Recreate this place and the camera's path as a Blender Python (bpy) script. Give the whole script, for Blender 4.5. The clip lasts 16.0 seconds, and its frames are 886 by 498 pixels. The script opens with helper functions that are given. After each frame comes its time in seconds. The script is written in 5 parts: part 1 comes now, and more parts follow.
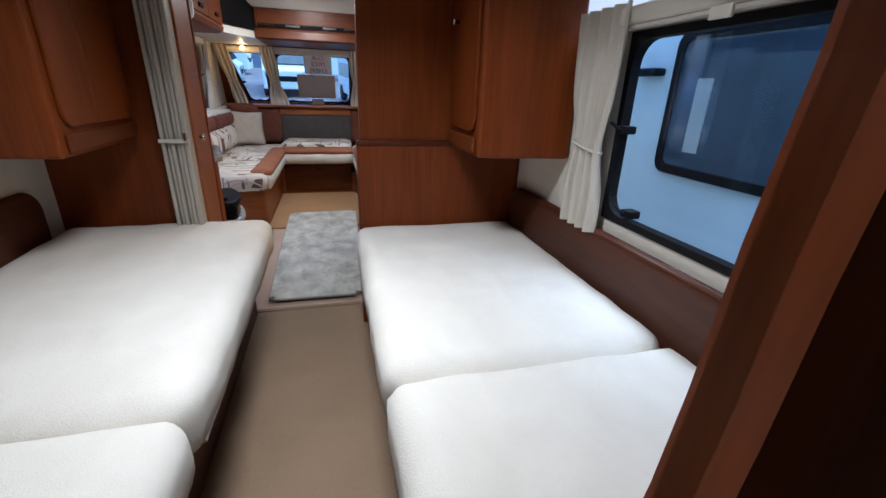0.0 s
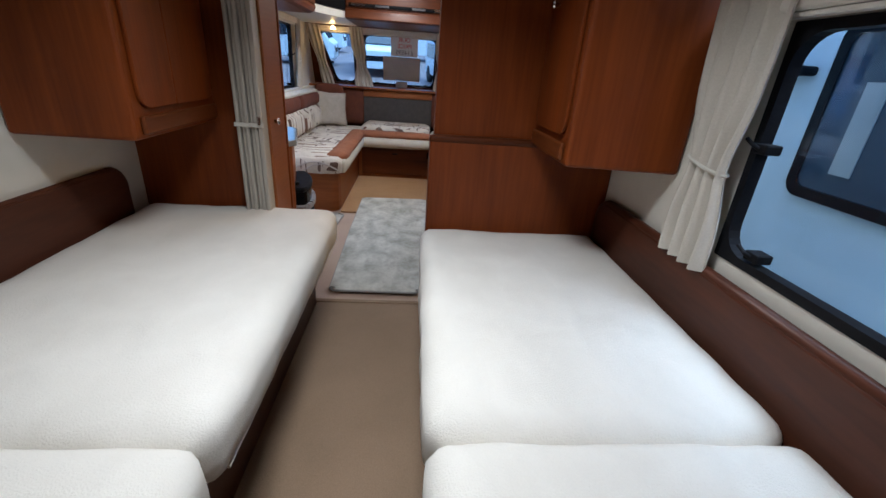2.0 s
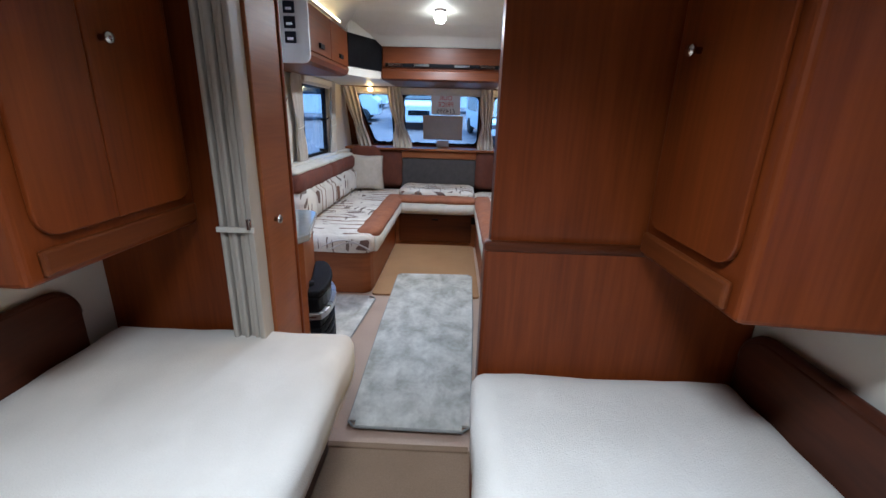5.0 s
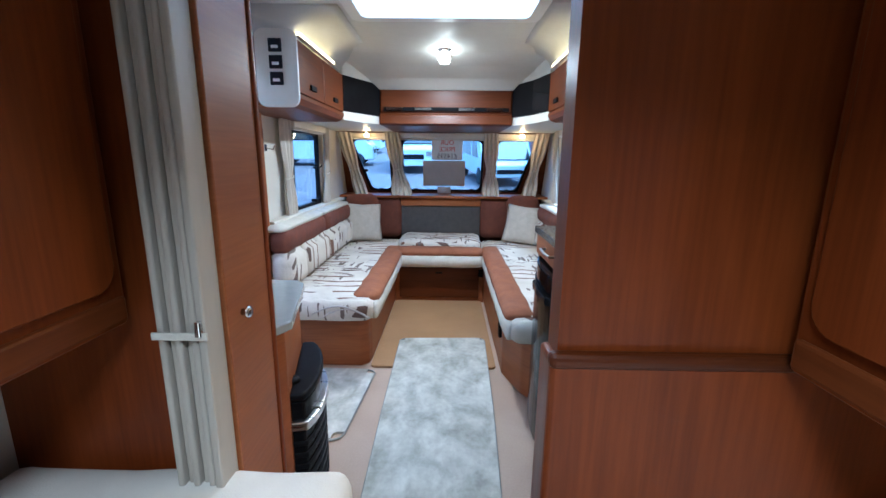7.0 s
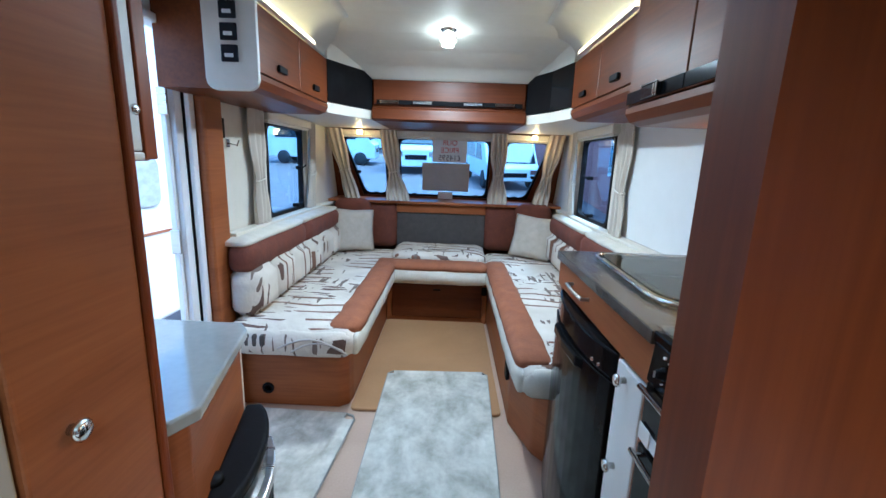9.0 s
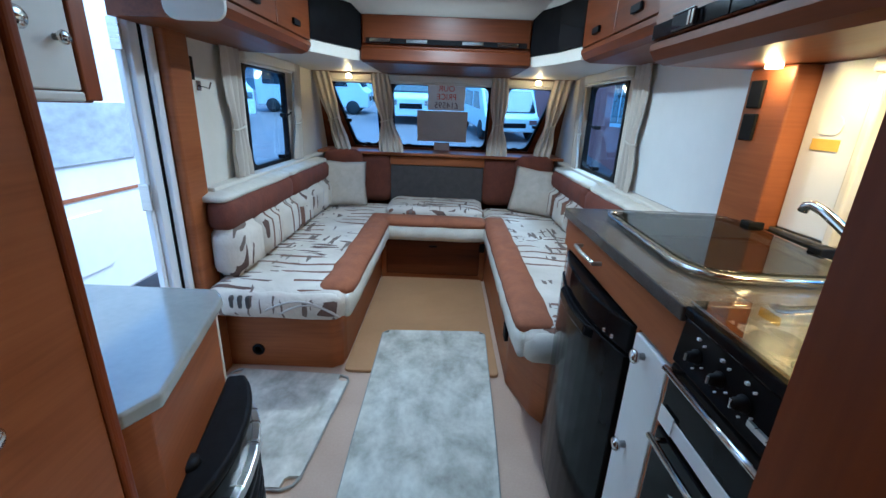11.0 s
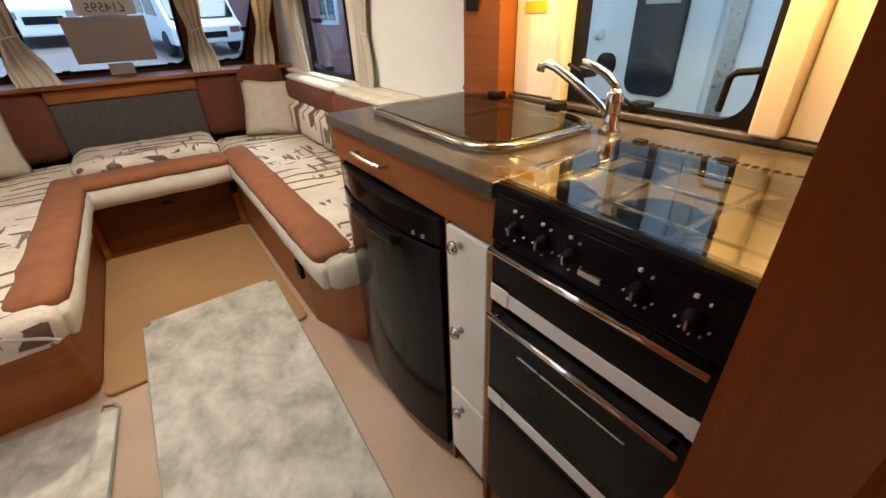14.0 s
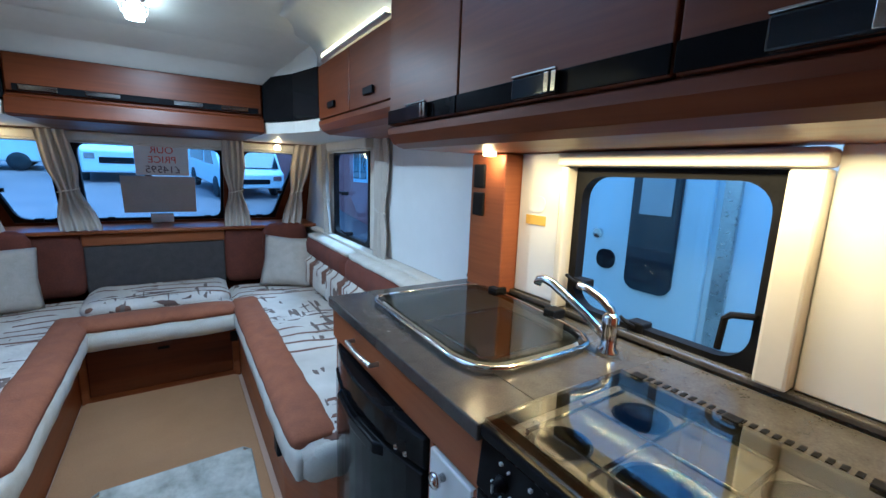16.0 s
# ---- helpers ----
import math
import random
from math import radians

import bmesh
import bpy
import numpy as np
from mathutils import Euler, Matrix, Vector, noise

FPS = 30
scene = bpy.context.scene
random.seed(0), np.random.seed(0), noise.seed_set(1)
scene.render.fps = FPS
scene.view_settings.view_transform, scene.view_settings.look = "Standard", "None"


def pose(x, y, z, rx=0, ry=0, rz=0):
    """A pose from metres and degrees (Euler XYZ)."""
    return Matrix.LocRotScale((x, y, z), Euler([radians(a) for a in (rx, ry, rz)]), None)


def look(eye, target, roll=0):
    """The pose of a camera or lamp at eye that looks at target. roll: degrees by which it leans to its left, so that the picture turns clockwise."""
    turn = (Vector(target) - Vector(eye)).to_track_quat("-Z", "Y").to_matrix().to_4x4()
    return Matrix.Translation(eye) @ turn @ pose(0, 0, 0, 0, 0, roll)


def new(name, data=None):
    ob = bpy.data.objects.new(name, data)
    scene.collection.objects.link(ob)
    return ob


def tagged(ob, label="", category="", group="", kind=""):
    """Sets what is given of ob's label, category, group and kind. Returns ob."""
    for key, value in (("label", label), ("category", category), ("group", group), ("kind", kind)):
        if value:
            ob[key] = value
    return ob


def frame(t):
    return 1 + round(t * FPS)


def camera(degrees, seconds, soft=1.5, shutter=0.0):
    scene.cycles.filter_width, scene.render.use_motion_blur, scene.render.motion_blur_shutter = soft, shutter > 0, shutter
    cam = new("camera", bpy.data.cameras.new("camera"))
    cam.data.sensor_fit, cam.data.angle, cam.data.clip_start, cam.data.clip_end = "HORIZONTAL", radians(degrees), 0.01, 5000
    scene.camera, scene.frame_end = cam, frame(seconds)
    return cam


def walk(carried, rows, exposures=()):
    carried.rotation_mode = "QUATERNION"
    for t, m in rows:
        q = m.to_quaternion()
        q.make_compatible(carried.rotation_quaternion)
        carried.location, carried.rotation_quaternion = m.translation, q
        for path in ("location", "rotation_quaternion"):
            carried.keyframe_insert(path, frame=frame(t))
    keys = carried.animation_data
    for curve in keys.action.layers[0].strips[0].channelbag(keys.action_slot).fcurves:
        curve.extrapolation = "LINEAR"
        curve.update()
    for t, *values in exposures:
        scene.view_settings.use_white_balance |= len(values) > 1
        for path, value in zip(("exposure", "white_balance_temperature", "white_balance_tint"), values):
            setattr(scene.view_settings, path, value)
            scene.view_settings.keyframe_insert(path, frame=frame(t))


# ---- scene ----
cam = camera(93.8, 16.0)
PATH = [
    (0, (0.181, 0.928, 1.127), (0.668, 2.731, 0.412), 2.0),
    (0.5, (0.177, 0.936, 1.117), (0.635, 2.734, 0.371), 2.8),
    (1, (0.174, 0.962, 1.116), (0.603, 2.756, 0.342), 3.6),
    (1.5, (0.183, 1.016, 1.127), (0.599, 2.811, 0.35), 3.9),
    (2, (0.22, 1.116, 1.156), (0.38, 2.944, 0.36), 4.2),
    (2.5, (0.244, 1.184, 1.157), (0.258, 3.021, 0.365), 2.6),
    (3, (0.242, 1.287, 1.153), (0.239, 3.129, 0.374), 1.0),
    (3.5, (0.2, 1.448, 1.176), (0.199, 3.302, 0.426), -0.8),
    (4, (0.159, 1.527, 1.199), (0.157, 3.402, 0.504), -1.2),
    (4.5, (0.157, 1.599, 1.213), (0.159, 3.49, 0.561), 0.2),
    (5, (0.195, 1.73, 1.231), (0.151, 3.635, 0.624), 1.7),
    (5.2, (0.192, 1.771, 1.246), (0.146, 3.678, 0.646), 1.7),
    (7.5, (0.086, 2.226, 1.258), (0.066, 4.188, 0.873), 0.5),
    (8, (0.12, 2.346, 1.273), (0.089, 4.31, 0.895), 1.0),
    (10.3, (0.084, 2.681, 1.25), (0.071, 4.598, 0.677), 2.7),
    (10.5, (0.084, 2.674, 1.26), (0.074, 4.581, 0.657), 2.5),
    (11, (0.1, 2.69, 1.25), (0.098, 4.587, 0.616), 2.3),
    (11.5, (0.1, 2.756, 1.24), (0.195, 4.64, 0.577), 1.9),
    (12, (0.09, 2.825, 1.226), (0.58, 4.637, 0.534), 0.1),
    (12.5, (0.075, 2.847, 1.207), (0.929, 4.447, 0.363), 0.2),
    (13, (0.073, 2.846, 1.189), (0.983, 4.376, 0.276), -1.6),
    (13.5, (0.071, 2.84, 1.182), (1.033, 4.297, 0.206), -2.3),
    (14, (0.076, 2.842, 1.202), (1.048, 4.279, 0.208), -2.2),
    (14.5, (0.079, 2.849, 1.238), (1.097, 4.339, 0.375), -0.7),
    (15, (0.081, 2.856, 1.276), (1.154, 4.424, 0.65), 0.4),
    (15.5, (0.101, 2.871, 1.302), (1.183, 4.47, 0.779), 1.7),
    (16, (0.143, 2.879, 1.331), (1.209, 4.533, 0.973), 2.1),
]
walk(cam, [(t, look(eye, target, roll)) for t, eye, target, roll in PATH], [(0, 1.95, 5500, 8), (2.0, 1.82, 5550, 7), (3.5, 1.9, 5450, 7), (5, 2.15, 5150, 6), (7.4, 2.6, 4700, -1), (8, 2.65, 4700, -3), (10.4, 2.1, 4500, -5), (11.2, 2.03, 4350, -6), (11.6, 1.97, 4150, -6), (12.05, 1.9, 5000, -2), (12.7, 2.3, 7500, 9), (14.8, 2.3, 7700, 9), (15.15, 2.15, 6700, 5), (15.45, 1.9, 4400, -3), (16, 1.88, 4200, -4)])
# light levels
SKY_STRENGTH, BED_W, LOUNGE_W, KITCHEN_W = 0.15, 3.5, 3.7, 2.3

# ---- world and light ----
world = bpy.data.worlds.new("World")
scene.world = world
world.use_nodes = True
wn = world.node_tree
sky = wn.nodes.new("ShaderNodeTexSky")
sky.sky_type, sky.sun_disc = "NISHITA", False
sky.sun_elevation, sky.sun_rotation = radians(70), radians(113)
sky.air_density, sky.dust_density = 1.0, 3.0
wn.links.new(sky.outputs[0], wn.nodes["Background"].inputs[0])
wn.nodes["Background"].inputs[1].default_value = SKY_STRENGTH


def lamp(name, kind, m, energy, colour, size=0.05, size_y=None, spread=180):
    d = bpy.data.lights.new(name, kind)
    d.energy, d.color = energy, colour
    if kind == "AREA":
        d.shape, d.size, d.size_y = "RECTANGLE", size, size_y or size
        d.spread = radians(spread)
    elif kind == "SUN":
        d.angle = size
    else:
        d.shadow_soft_size = size
    ob = new(name, d)
    ob.matrix_world = m
    return ob


lamp("sun", "SUN", look((0, 0, 20), (-3, 1.3, 11)), 1.4, (1, 0.97, 0.93), radians(60))
WARM, SOFT = (1.0, 0.58, 0.2), (1.0, 0.93, 0.84)
# an added fill light that brightens the beds, and the lounge's ceiling light
lamp("bedroom_fill", "AREA", pose(0.1, 1.85, 1.885), BED_W, (1.0, 0.965, 0.92), 0.35, 0.2, 124)
lamp("lounge_light", "AREA", pose(0.06, 4.80, 1.815), LOUNGE_W, SOFT, 0.07, 0.07)
# the lit strips on the lockers' tops, kitchen lights and front reading lamps
lamp("post_light", "POINT", pose(0.945, 3.895, 1.380), 0.35, WARM, 0.015)
lamp("kitchen_light", "AREA", pose(0.93, 3.36, 1.385), KITCHEN_W, WARM, 0.03, 0.75)
lamp("reading_light_a", "POINT", pose(-0.66, 6.0, 1.44), 0.13, WARM, 0.02)
lamp("reading_light_b", "POINT", pose(0.76, 6.0, 1.44), 0.13, WARM, 0.02)


# ---- materials ----
def mat(name, rough=0.5, metal=0.0):
    m = bpy.data.materials.new(name)
    m.use_nodes = True
    b = m.node_tree.nodes["Principled BSDF"]
    b.inputs["Roughness"].default_value, b.inputs["Metallic"].default_value = rough, metal
    return m, m.node_tree, b


def surf(name, a, b, scale=(8, 8, 8), rough=0.5, metal=0.0, bump=0.1, detail=5, fine=None, coat=0.0, fine_amt=0.35, rvar=0.12):
    """Two colours mixed by stretched noise, finer grain over it, relief and uneven gloss."""
    m, t, p = mat(name, rough, metal)
    co = t.nodes.new("ShaderNodeTexCoord")
    mp = t.nodes.new("ShaderNodeMapping")
    mp.inputs["Scale"].default_value = scale
    t.links.new(co.outputs["Object"], mp.inputs[0])
    n1 = t.nodes.new("ShaderNodeTexNoise")
    n1.inputs["Scale"].default_value, n1.inputs["Detail"].default_value = 1.0, detail
    n1.inputs["Distortion"].default_value = 0.4
    t.links.new(mp.outputs[0], n1.inputs[0])
    mp2 = t.nodes.new("ShaderNodeMapping")
    mp2.inputs["Scale"].default_value = fine or [s * 7 for s in scale]
    t.links.new(co.outputs["Object"], mp2.inputs[0])
    n2 = t.nodes.new("ShaderNodeTexNoise")
    n2.inputs["Scale"].default_value, n2.inputs["Detail"].default_value = 1.0, 3
    t.links.new(mp2.outputs[0], n2.inputs[0])
    add = t.nodes.new("ShaderNodeMix")
    add.inputs[0].default_value = fine_amt
    t.links.new(n1.outputs[0], add.inputs[2])
    t.links.new(n2.outputs[0], add.inputs[3])
    ramp = t.nodes.new("ShaderNodeValToRGB")
    ramp.color_ramp.elements[0].position, ramp.color_ramp.elements[1].position = 0.32, 0.68
    ramp.color_ramp.elements[0].color, ramp.color_ramp.elements[1].color = (*a, 1), (*b, 1)
    t.links.new(add.outputs[0], ramp.inputs[0])
    t.links.new(ramp.outputs[0], p.inputs["Base Color"])
    if bump:
        bp = t.nodes.new("ShaderNodeBump")
        bp.inputs["Strength"].default_value, bp.inputs["Distance"].default_value = bump, 0.01
        t.links.new(add.outputs[0], bp.inputs["Height"])
        t.links.new(bp.outputs[0], p.inputs["Normal"])
    mr = t.nodes.new("ShaderNodeMapRange")
    mr.inputs[3].default_value, mr.inputs[4].default_value = max(0.02, rough - rvar), min(1, rough + rvar)
    t.links.new(n1.outputs[0], mr.inputs[0])
    t.links.new(mr.outputs[0], p.inputs["Roughness"])
    p.inputs["Coat Weight"].default_value = coat
    p.inputs["Specular IOR Level"].default_value = 0.08 if "black" in name else 0.25 if "wood" in name else 1.0 if "gloss_grey" in name else 0.5
    return m


def glow(name, colour, strength):
    m, t, p = mat(name, 0.4)
    p.inputs["Base Color"].default_value = (0.8, 0.8, 0.8, 1)
    p.inputs["Emission Color"].default_value = (*colour, 1)
    p.inputs["Emission Strength"].default_value = strength
    return m


def glass(name, tint, rough=0.0, gloss=0.025):
    """Thin glass: clear, tinted, with a weak mirror on it."""
    m, t, p = mat(name)
    t.nodes.remove(p)
    tr, gl, mx, fr, pw, ml = (t.nodes.new("ShaderNode" + k) for k in ("BsdfTransparent", "BsdfGlossy", "MixShader", "LayerWeight", "Math", "Math"))
    tr.inputs[0].default_value = (*tint, 1)
    gl.inputs["Roughness"].default_value = rough
    fr.inputs[0].default_value = 0.5
    pw.operation, pw.inputs[1].default_value = "POWER", 4.0
    ml.operation, ml.inputs[1].default_value, ml.inputs[2].default_value = "MULTIPLY_ADD", 0.5, gloss
    t.links.new(fr.outputs["Facing"], pw.inputs[0])
    t.links.new(pw.outputs[0], ml.inputs[0])
    t.links.new(ml.outputs[0], mx.inputs[0])
    t.links.new(tr.outputs[0], mx.inputs[1])
    t.links.new(gl.outputs[0], mx.inputs[2])
    t.links.new(mx.outputs[0], t.nodes["Material Output"].inputs[0])
    return m


def pattern_fabric(name):
    """Cream weave with brown strokes, some in bars and some in arcs."""
    m, t, p = mat(name, 0.9)
    co = t.nodes.new("ShaderNodeTexCoord")

    def strokes(kind, direction, scale, distort, cut, mask_scale, mask_cut, offset):
        mp = t.nodes.new("ShaderNodeMapping")
        mp.inputs["Location"].default_value = offset
        t.links.new(co.outputs["Object"], mp.inputs[0])
        if kind == "BANDS":
            mp.inputs["Scale"].default_value = {"Y": (scale, scale * 6, scale), "X": (scale * 6, scale, scale)}[direction]
            w = t.nodes.new("ShaderNodeTexNoise")
            w.inputs["Scale"].default_value, w.inputs["Detail"].default_value, w.inputs["Distortion"].default_value = 1.0, 0.5, distort
        else:
            w = t.nodes.new("ShaderNodeTexWave")
            w.wave_type, w.rings_direction = kind, direction
            w.inputs["Scale"].default_value, w.inputs["Distortion"].default_value = scale, distort
            w.inputs["Detail"].default_value, w.inputs["Detail Scale"].default_value = 1, 0.6
        t.links.new(mp.outputs[0], w.inputs[0])
        v = t.nodes.new("ShaderNodeTexVoronoi")
        v.inputs["Scale"].default_value = mask_scale
        t.links.new(co.outputs["Object"], v.inputs[0])
        sep = t.nodes.new("ShaderNodeSeparateColor")
        t.links.new(v.outputs["Color"], sep.inputs[0])
        g1, g2, mu = (t.nodes.new("ShaderNodeMath") for _ in range(3))
        g1.operation = g2.operation = "GREATER_THAN"
        mu.operation = "MULTIPLY"
        g1.inputs[1].default_value, g2.inputs[1].default_value = cut, mask_cut
        t.links.new(w.outputs[0 if kind == "BANDS" else 1], g1.inputs[0])
        t.links.new(sep.outputs[0], g2.inputs[0])
        t.links.new(g1.outputs[0], mu.inputs[0])
        t.links.new(g2.outputs[0], mu.inputs[1])
        return mu.outputs[0]

    n = t.nodes.new("ShaderNodeTexNoise")
    n.inputs["Scale"].default_value = 5
    t.links.new(co.outputs["Object"], n.inputs[0])
    base = t.nodes.new("ShaderNodeMix")
    base.data_type = "RGBA"
    base.inputs[6].default_value, base.inputs[7].default_value = (0.78, 0.73, 0.65, 1), (0.40, 0.35, 0.29, 1)
    t.links.new(n.outputs[0], base.inputs[0])
    last = base.outputs[2]
    for out, colour in ((strokes("BANDS", "Y", 6.0, 0.3, 0.60, 6.0, 0.66, (0, 0, 0)), (0.12, 0.075, 0.06, 1)),
                        (strokes("RINGS", "Z", 3.2, 4.5, 0.90, 3.2, 0.45, (0.3, 0.7, 0)), (0.17, 0.09, 0.06, 1)),
                        (strokes("BANDS", "X", 6.5, 0.3, 0.63, 7, 0.6, (0.2, 0.4, 0.3)), (0.16, 0.12, 0.10, 1))):
        mx = t.nodes.new("ShaderNodeMix")
        mx.data_type = "RGBA"
        mx.inputs[7].default_value = colour
        t.links.new(out, mx.inputs[0])
        t.links.new(last, mx.inputs[6])
        last = mx.outputs[2]
    t.links.new(last, p.inputs["Base Color"])
    nf = t.nodes.new("ShaderNodeTexNoise")
    nf.inputs["Scale"].default_value = 25
    t.links.new(co.outputs["Object"], nf.inputs[0])
    bp = t.nodes.new("ShaderNodeBump")
    bp.inputs["Strength"].default_value, bp.inputs["Distance"].default_value = 0.35, 0.02
    t.links.new(nf.outputs[0], bp.inputs["Height"])
    t.links.new(bp.outputs[0], p.inputs["Normal"])
    return m


WOOD_A, WOOD_B = (0.108, 0.021, 0.0030), (0.215, 0.047, 0.0070)
WOOD = surf("cherry_wood", WOOD_A, WOOD_B, (9, 9, 1.1), 0.42, bump=0.03, fine=(90, 90, 4))
WOODH = surf("cherry_wood_along", (0.085, 0.020, 0.004), (0.165, 0.043, 0.009), (9, 1.0, 9), 0.42, bump=0.03, fine=(90, 4, 90))
# darker copy of the cherry: dimness round the front locker put into the colour
WOODX = surf("cherry_wood_across_shaded", (0.055, 0.012, 0.002), (0.115, 0.028, 0.005), (1.0, 9, 9), 0.42, bump=0.03, fine=(4, 90, 90))
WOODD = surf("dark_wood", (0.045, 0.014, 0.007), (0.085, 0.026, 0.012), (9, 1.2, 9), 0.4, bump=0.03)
SEATWOOD = surf("seat_base_wood", (0.20, 0.060, 0.017), (0.31, 0.105, 0.033), (2, 2, 12), 0.4, bump=0.03, fine=(5, 5, 110))
CREAM = surf("cream_wallboard", (0.60, 0.56, 0.48), (0.66, 0.62, 0.54), (3, 3, 3), 0.55, bump=0.03)
CEIL = surf("ceiling_board", (0.62, 0.61, 0.57), (0.68, 0.67, 0.63), (4, 4, 4), 0.6, bump=0.03)
PLASTIC = surf("cream_plastic", (0.60, 0.56, 0.48), (0.66, 0.62, 0.55), (5, 5, 5), 0.4, bump=0.02)
WHITE = surf("white_panel", (0.72, 0.72, 0.70), (0.78, 0.78, 0.76), (2, 2, 2), 0.35, bump=0.02)
SHEET = surf("mattress_cover", (0.66, 0.62, 0.55), (0.74, 0.70, 0.63), (8, 6, 8), 0.9, bump=0.6, fine=(260, 260, 260), fine_amt=0.25)
CARPET = surf("beige_carpet", (0.22, 0.145, 0.085), (0.30, 0.20, 0.125), (4, 4, 4), 0.95, bump=0.6, fine=(300, 300, 300), fine_amt=0.5)
LINO = surf("pale_floor", (0.42, 0.29, 0.21), (0.51, 0.37, 0.275), (3, 3, 3), 0.55, bump=0.06, fine=(120, 120, 120))
FRONTCARPET = surf("tan_carpet", (0.34, 0.185, 0.080), (0.43, 0.245, 0.115), (4, 4, 4), 0.95, bump=0.6, fine=(300, 300, 300), fine_amt=0.5)
RUG = surf("grey_rug", (0.30, 0.285, 0.24), (0.66, 0.64, 0.57), (9, 6.5, 9), 0.95, bump=0.9, detail=4, fine=(45, 34, 45), fine_amt=0.22)
RUGEDGE = surf("rug_binding", (0.24, 0.235, 0.215), (0.36, 0.35, 0.32), (40, 40, 40), 0.95, bump=0.4)
BROWNCLOTH = surf("rust_suede", (0.20, 0.068, 0.030), (0.29, 0.108, 0.048), (14, 14, 14), 0.9, bump=0.35, fine=(160, 160, 160))
CREAMCLOTH = surf("cream_cloth", (0.52, 0.49, 0.42), (0.63, 0.60, 0.53), (14, 14, 14), 0.9, bump=0.4, fine=(200, 200, 200))
DARKRUST = surf("dark_rust_suede", (0.095, 0.027, 0.015), (0.15, 0.045, 0.025), (14, 14, 14), 0.9, bump=0.35)
GREYCLOTH = surf("grey_cloth", (0.05, 0.045, 0.042), (0.085, 0.075, 0.07), (20, 20, 20), 0.9, bump=0.3)
PILLOW = surf("taupe_cloth", (0.40, 0.36, 0.30), (0.50, 0.455, 0.39), (20, 20, 20), 0.85, bump=0.5, fine=(220, 220, 220))
CURTAIN = surf("curtain_cloth", (0.47, 0.425, 0.36), (0.58, 0.53, 0.46), (18, 18, 5), 0.85, bump=0.3, fine=(220, 220, 220))
PATTERN = pattern_fabric("patterned_cloth")
BLACK = surf("gloss_black", (0.006, 0.006, 0.007), (0.011, 0.011, 0.012), (4, 4, 4), 0.12, bump=0.0, rvar=0.04)
RUBBER = surf("black_rubber", (0.006, 0.006, 0.007), (0.012, 0.012, 0.014), (20, 20, 20), 0.5, bump=0.05)
CHROME = surf("chrome", (0.62, 0.61, 0.59), (0.72, 0.71, 0.69), (9, 9, 9), 0.12, 1.0, bump=0.0, rvar=0.05)
STEEL = surf("brushed_steel", (0.50, 0.49, 0.47), (0.60, 0.59, 0.57), (4, 60, 60), 0.3, 1.0, bump=0.02)
WORKTOP = surf("grey_worktop", (0.05, 0.046, 0.042), (0.085, 0.078, 0.07), (25, 25, 25), 0.22, bump=0.02, fine=(260, 260, 260), fine_amt=0.5)
GLOSSTOP = surf("gloss_grey_top", (0.30, 0.32, 0.325), (0.36, 0.38, 0.385), (8, 8, 8), 0.08, bump=0.0, rvar=0.04)
YELLOW = surf("yellow_sticker", (0.62, 0.40, 0.03), (0.70, 0.46, 0.05), (30, 30, 30), 0.6, bump=0.0)
PAPER = surf("paper", (0.70, 0.70, 0.70), (0.78, 0.78, 0.78), (10, 10, 10), 0.8, bump=0.02)
GREYCARD = surf("grey_card", (0.42, 0.39, 0.36), (0.48, 0.45, 0.42), (10, 10, 10), 0.8, bump=0.02)
REDINK = surf("red_ink", (0.55, 0.05, 0.04), (0.62, 0.07, 0.05), (20, 20, 20), 0.7, bump=0.0)
DARKINK = surf("dark_ink", (0.10, 0.08, 0.10), (0.14, 0.11, 0.14), (20, 20, 20), 0.7, bump=0.0)
GLASS = glass("window_acrylic", (0.62, 0.80, 0.96))
SMOKE = glass("smoked_glass", (0.69, 0.68, 0.63), 0.01, 0.13)
SINKGLASS = glass("sink_glass", (0.44, 0.44, 0.41), 0.01, 0.06)
HOB = surf("hob_steel", (0.58, 0.57, 0.54), (0.68, 0.67, 0.64), (4, 50, 50), 0.35, 0.1, bump=0.02)
FOLDING = surf("concertina_plastic", (0.36, 0.325, 0.27), (0.44, 0.40, 0.34), (6, 6, 1), 0.5, bump=0.03)
MILKY, mt_, mp0 = mat("milky_dome")
mt_.nodes.remove(mp0)
tl, tp0, mx0 = (mt_.nodes.new("ShaderNode" + k) for k in ("BsdfTranslucent", "BsdfTransparent", "MixShader"))
tl.inputs[0].default_value, tp0.inputs[0].default_value = (0.9, 0.93, 0.95, 1), (0.9, 0.93, 0.95, 1)
mx0.inputs[0].default_value = 0.6
mt_.links.new(tp0.outputs[0], mx0.inputs[1])
mt_.links.new(tl.outputs[0], mx0.inputs[2])
mt_.links.new(mx0.outputs[0], mt_.nodes["Material Output"].inputs[0])
ALU = surf("white_aluminium", (0.74, 0.75, 0.76), (0.80, 0.81, 0.82), (2, 2, 2), 0.35, bump=0.02)
DARKGLASS = surf("dark_window", (0.012, 0.016, 0.022), (0.02, 0.026, 0.034), (1.5, 1.5, 1.5), 0.06, bump=0.0, rvar=0.03)
TYRE = surf("tyre", (0.015, 0.015, 0.015), (0.03, 0.03, 0.03), (20, 20, 20), 0.8, bump=0.2)
YARD = surf("yard_ground", (0.13, 0.095, 0.085), (0.21, 0.16, 0.145), (1.2, 1.2, 1.2), 0.6, bump=0.3, fine=(30, 30, 30))
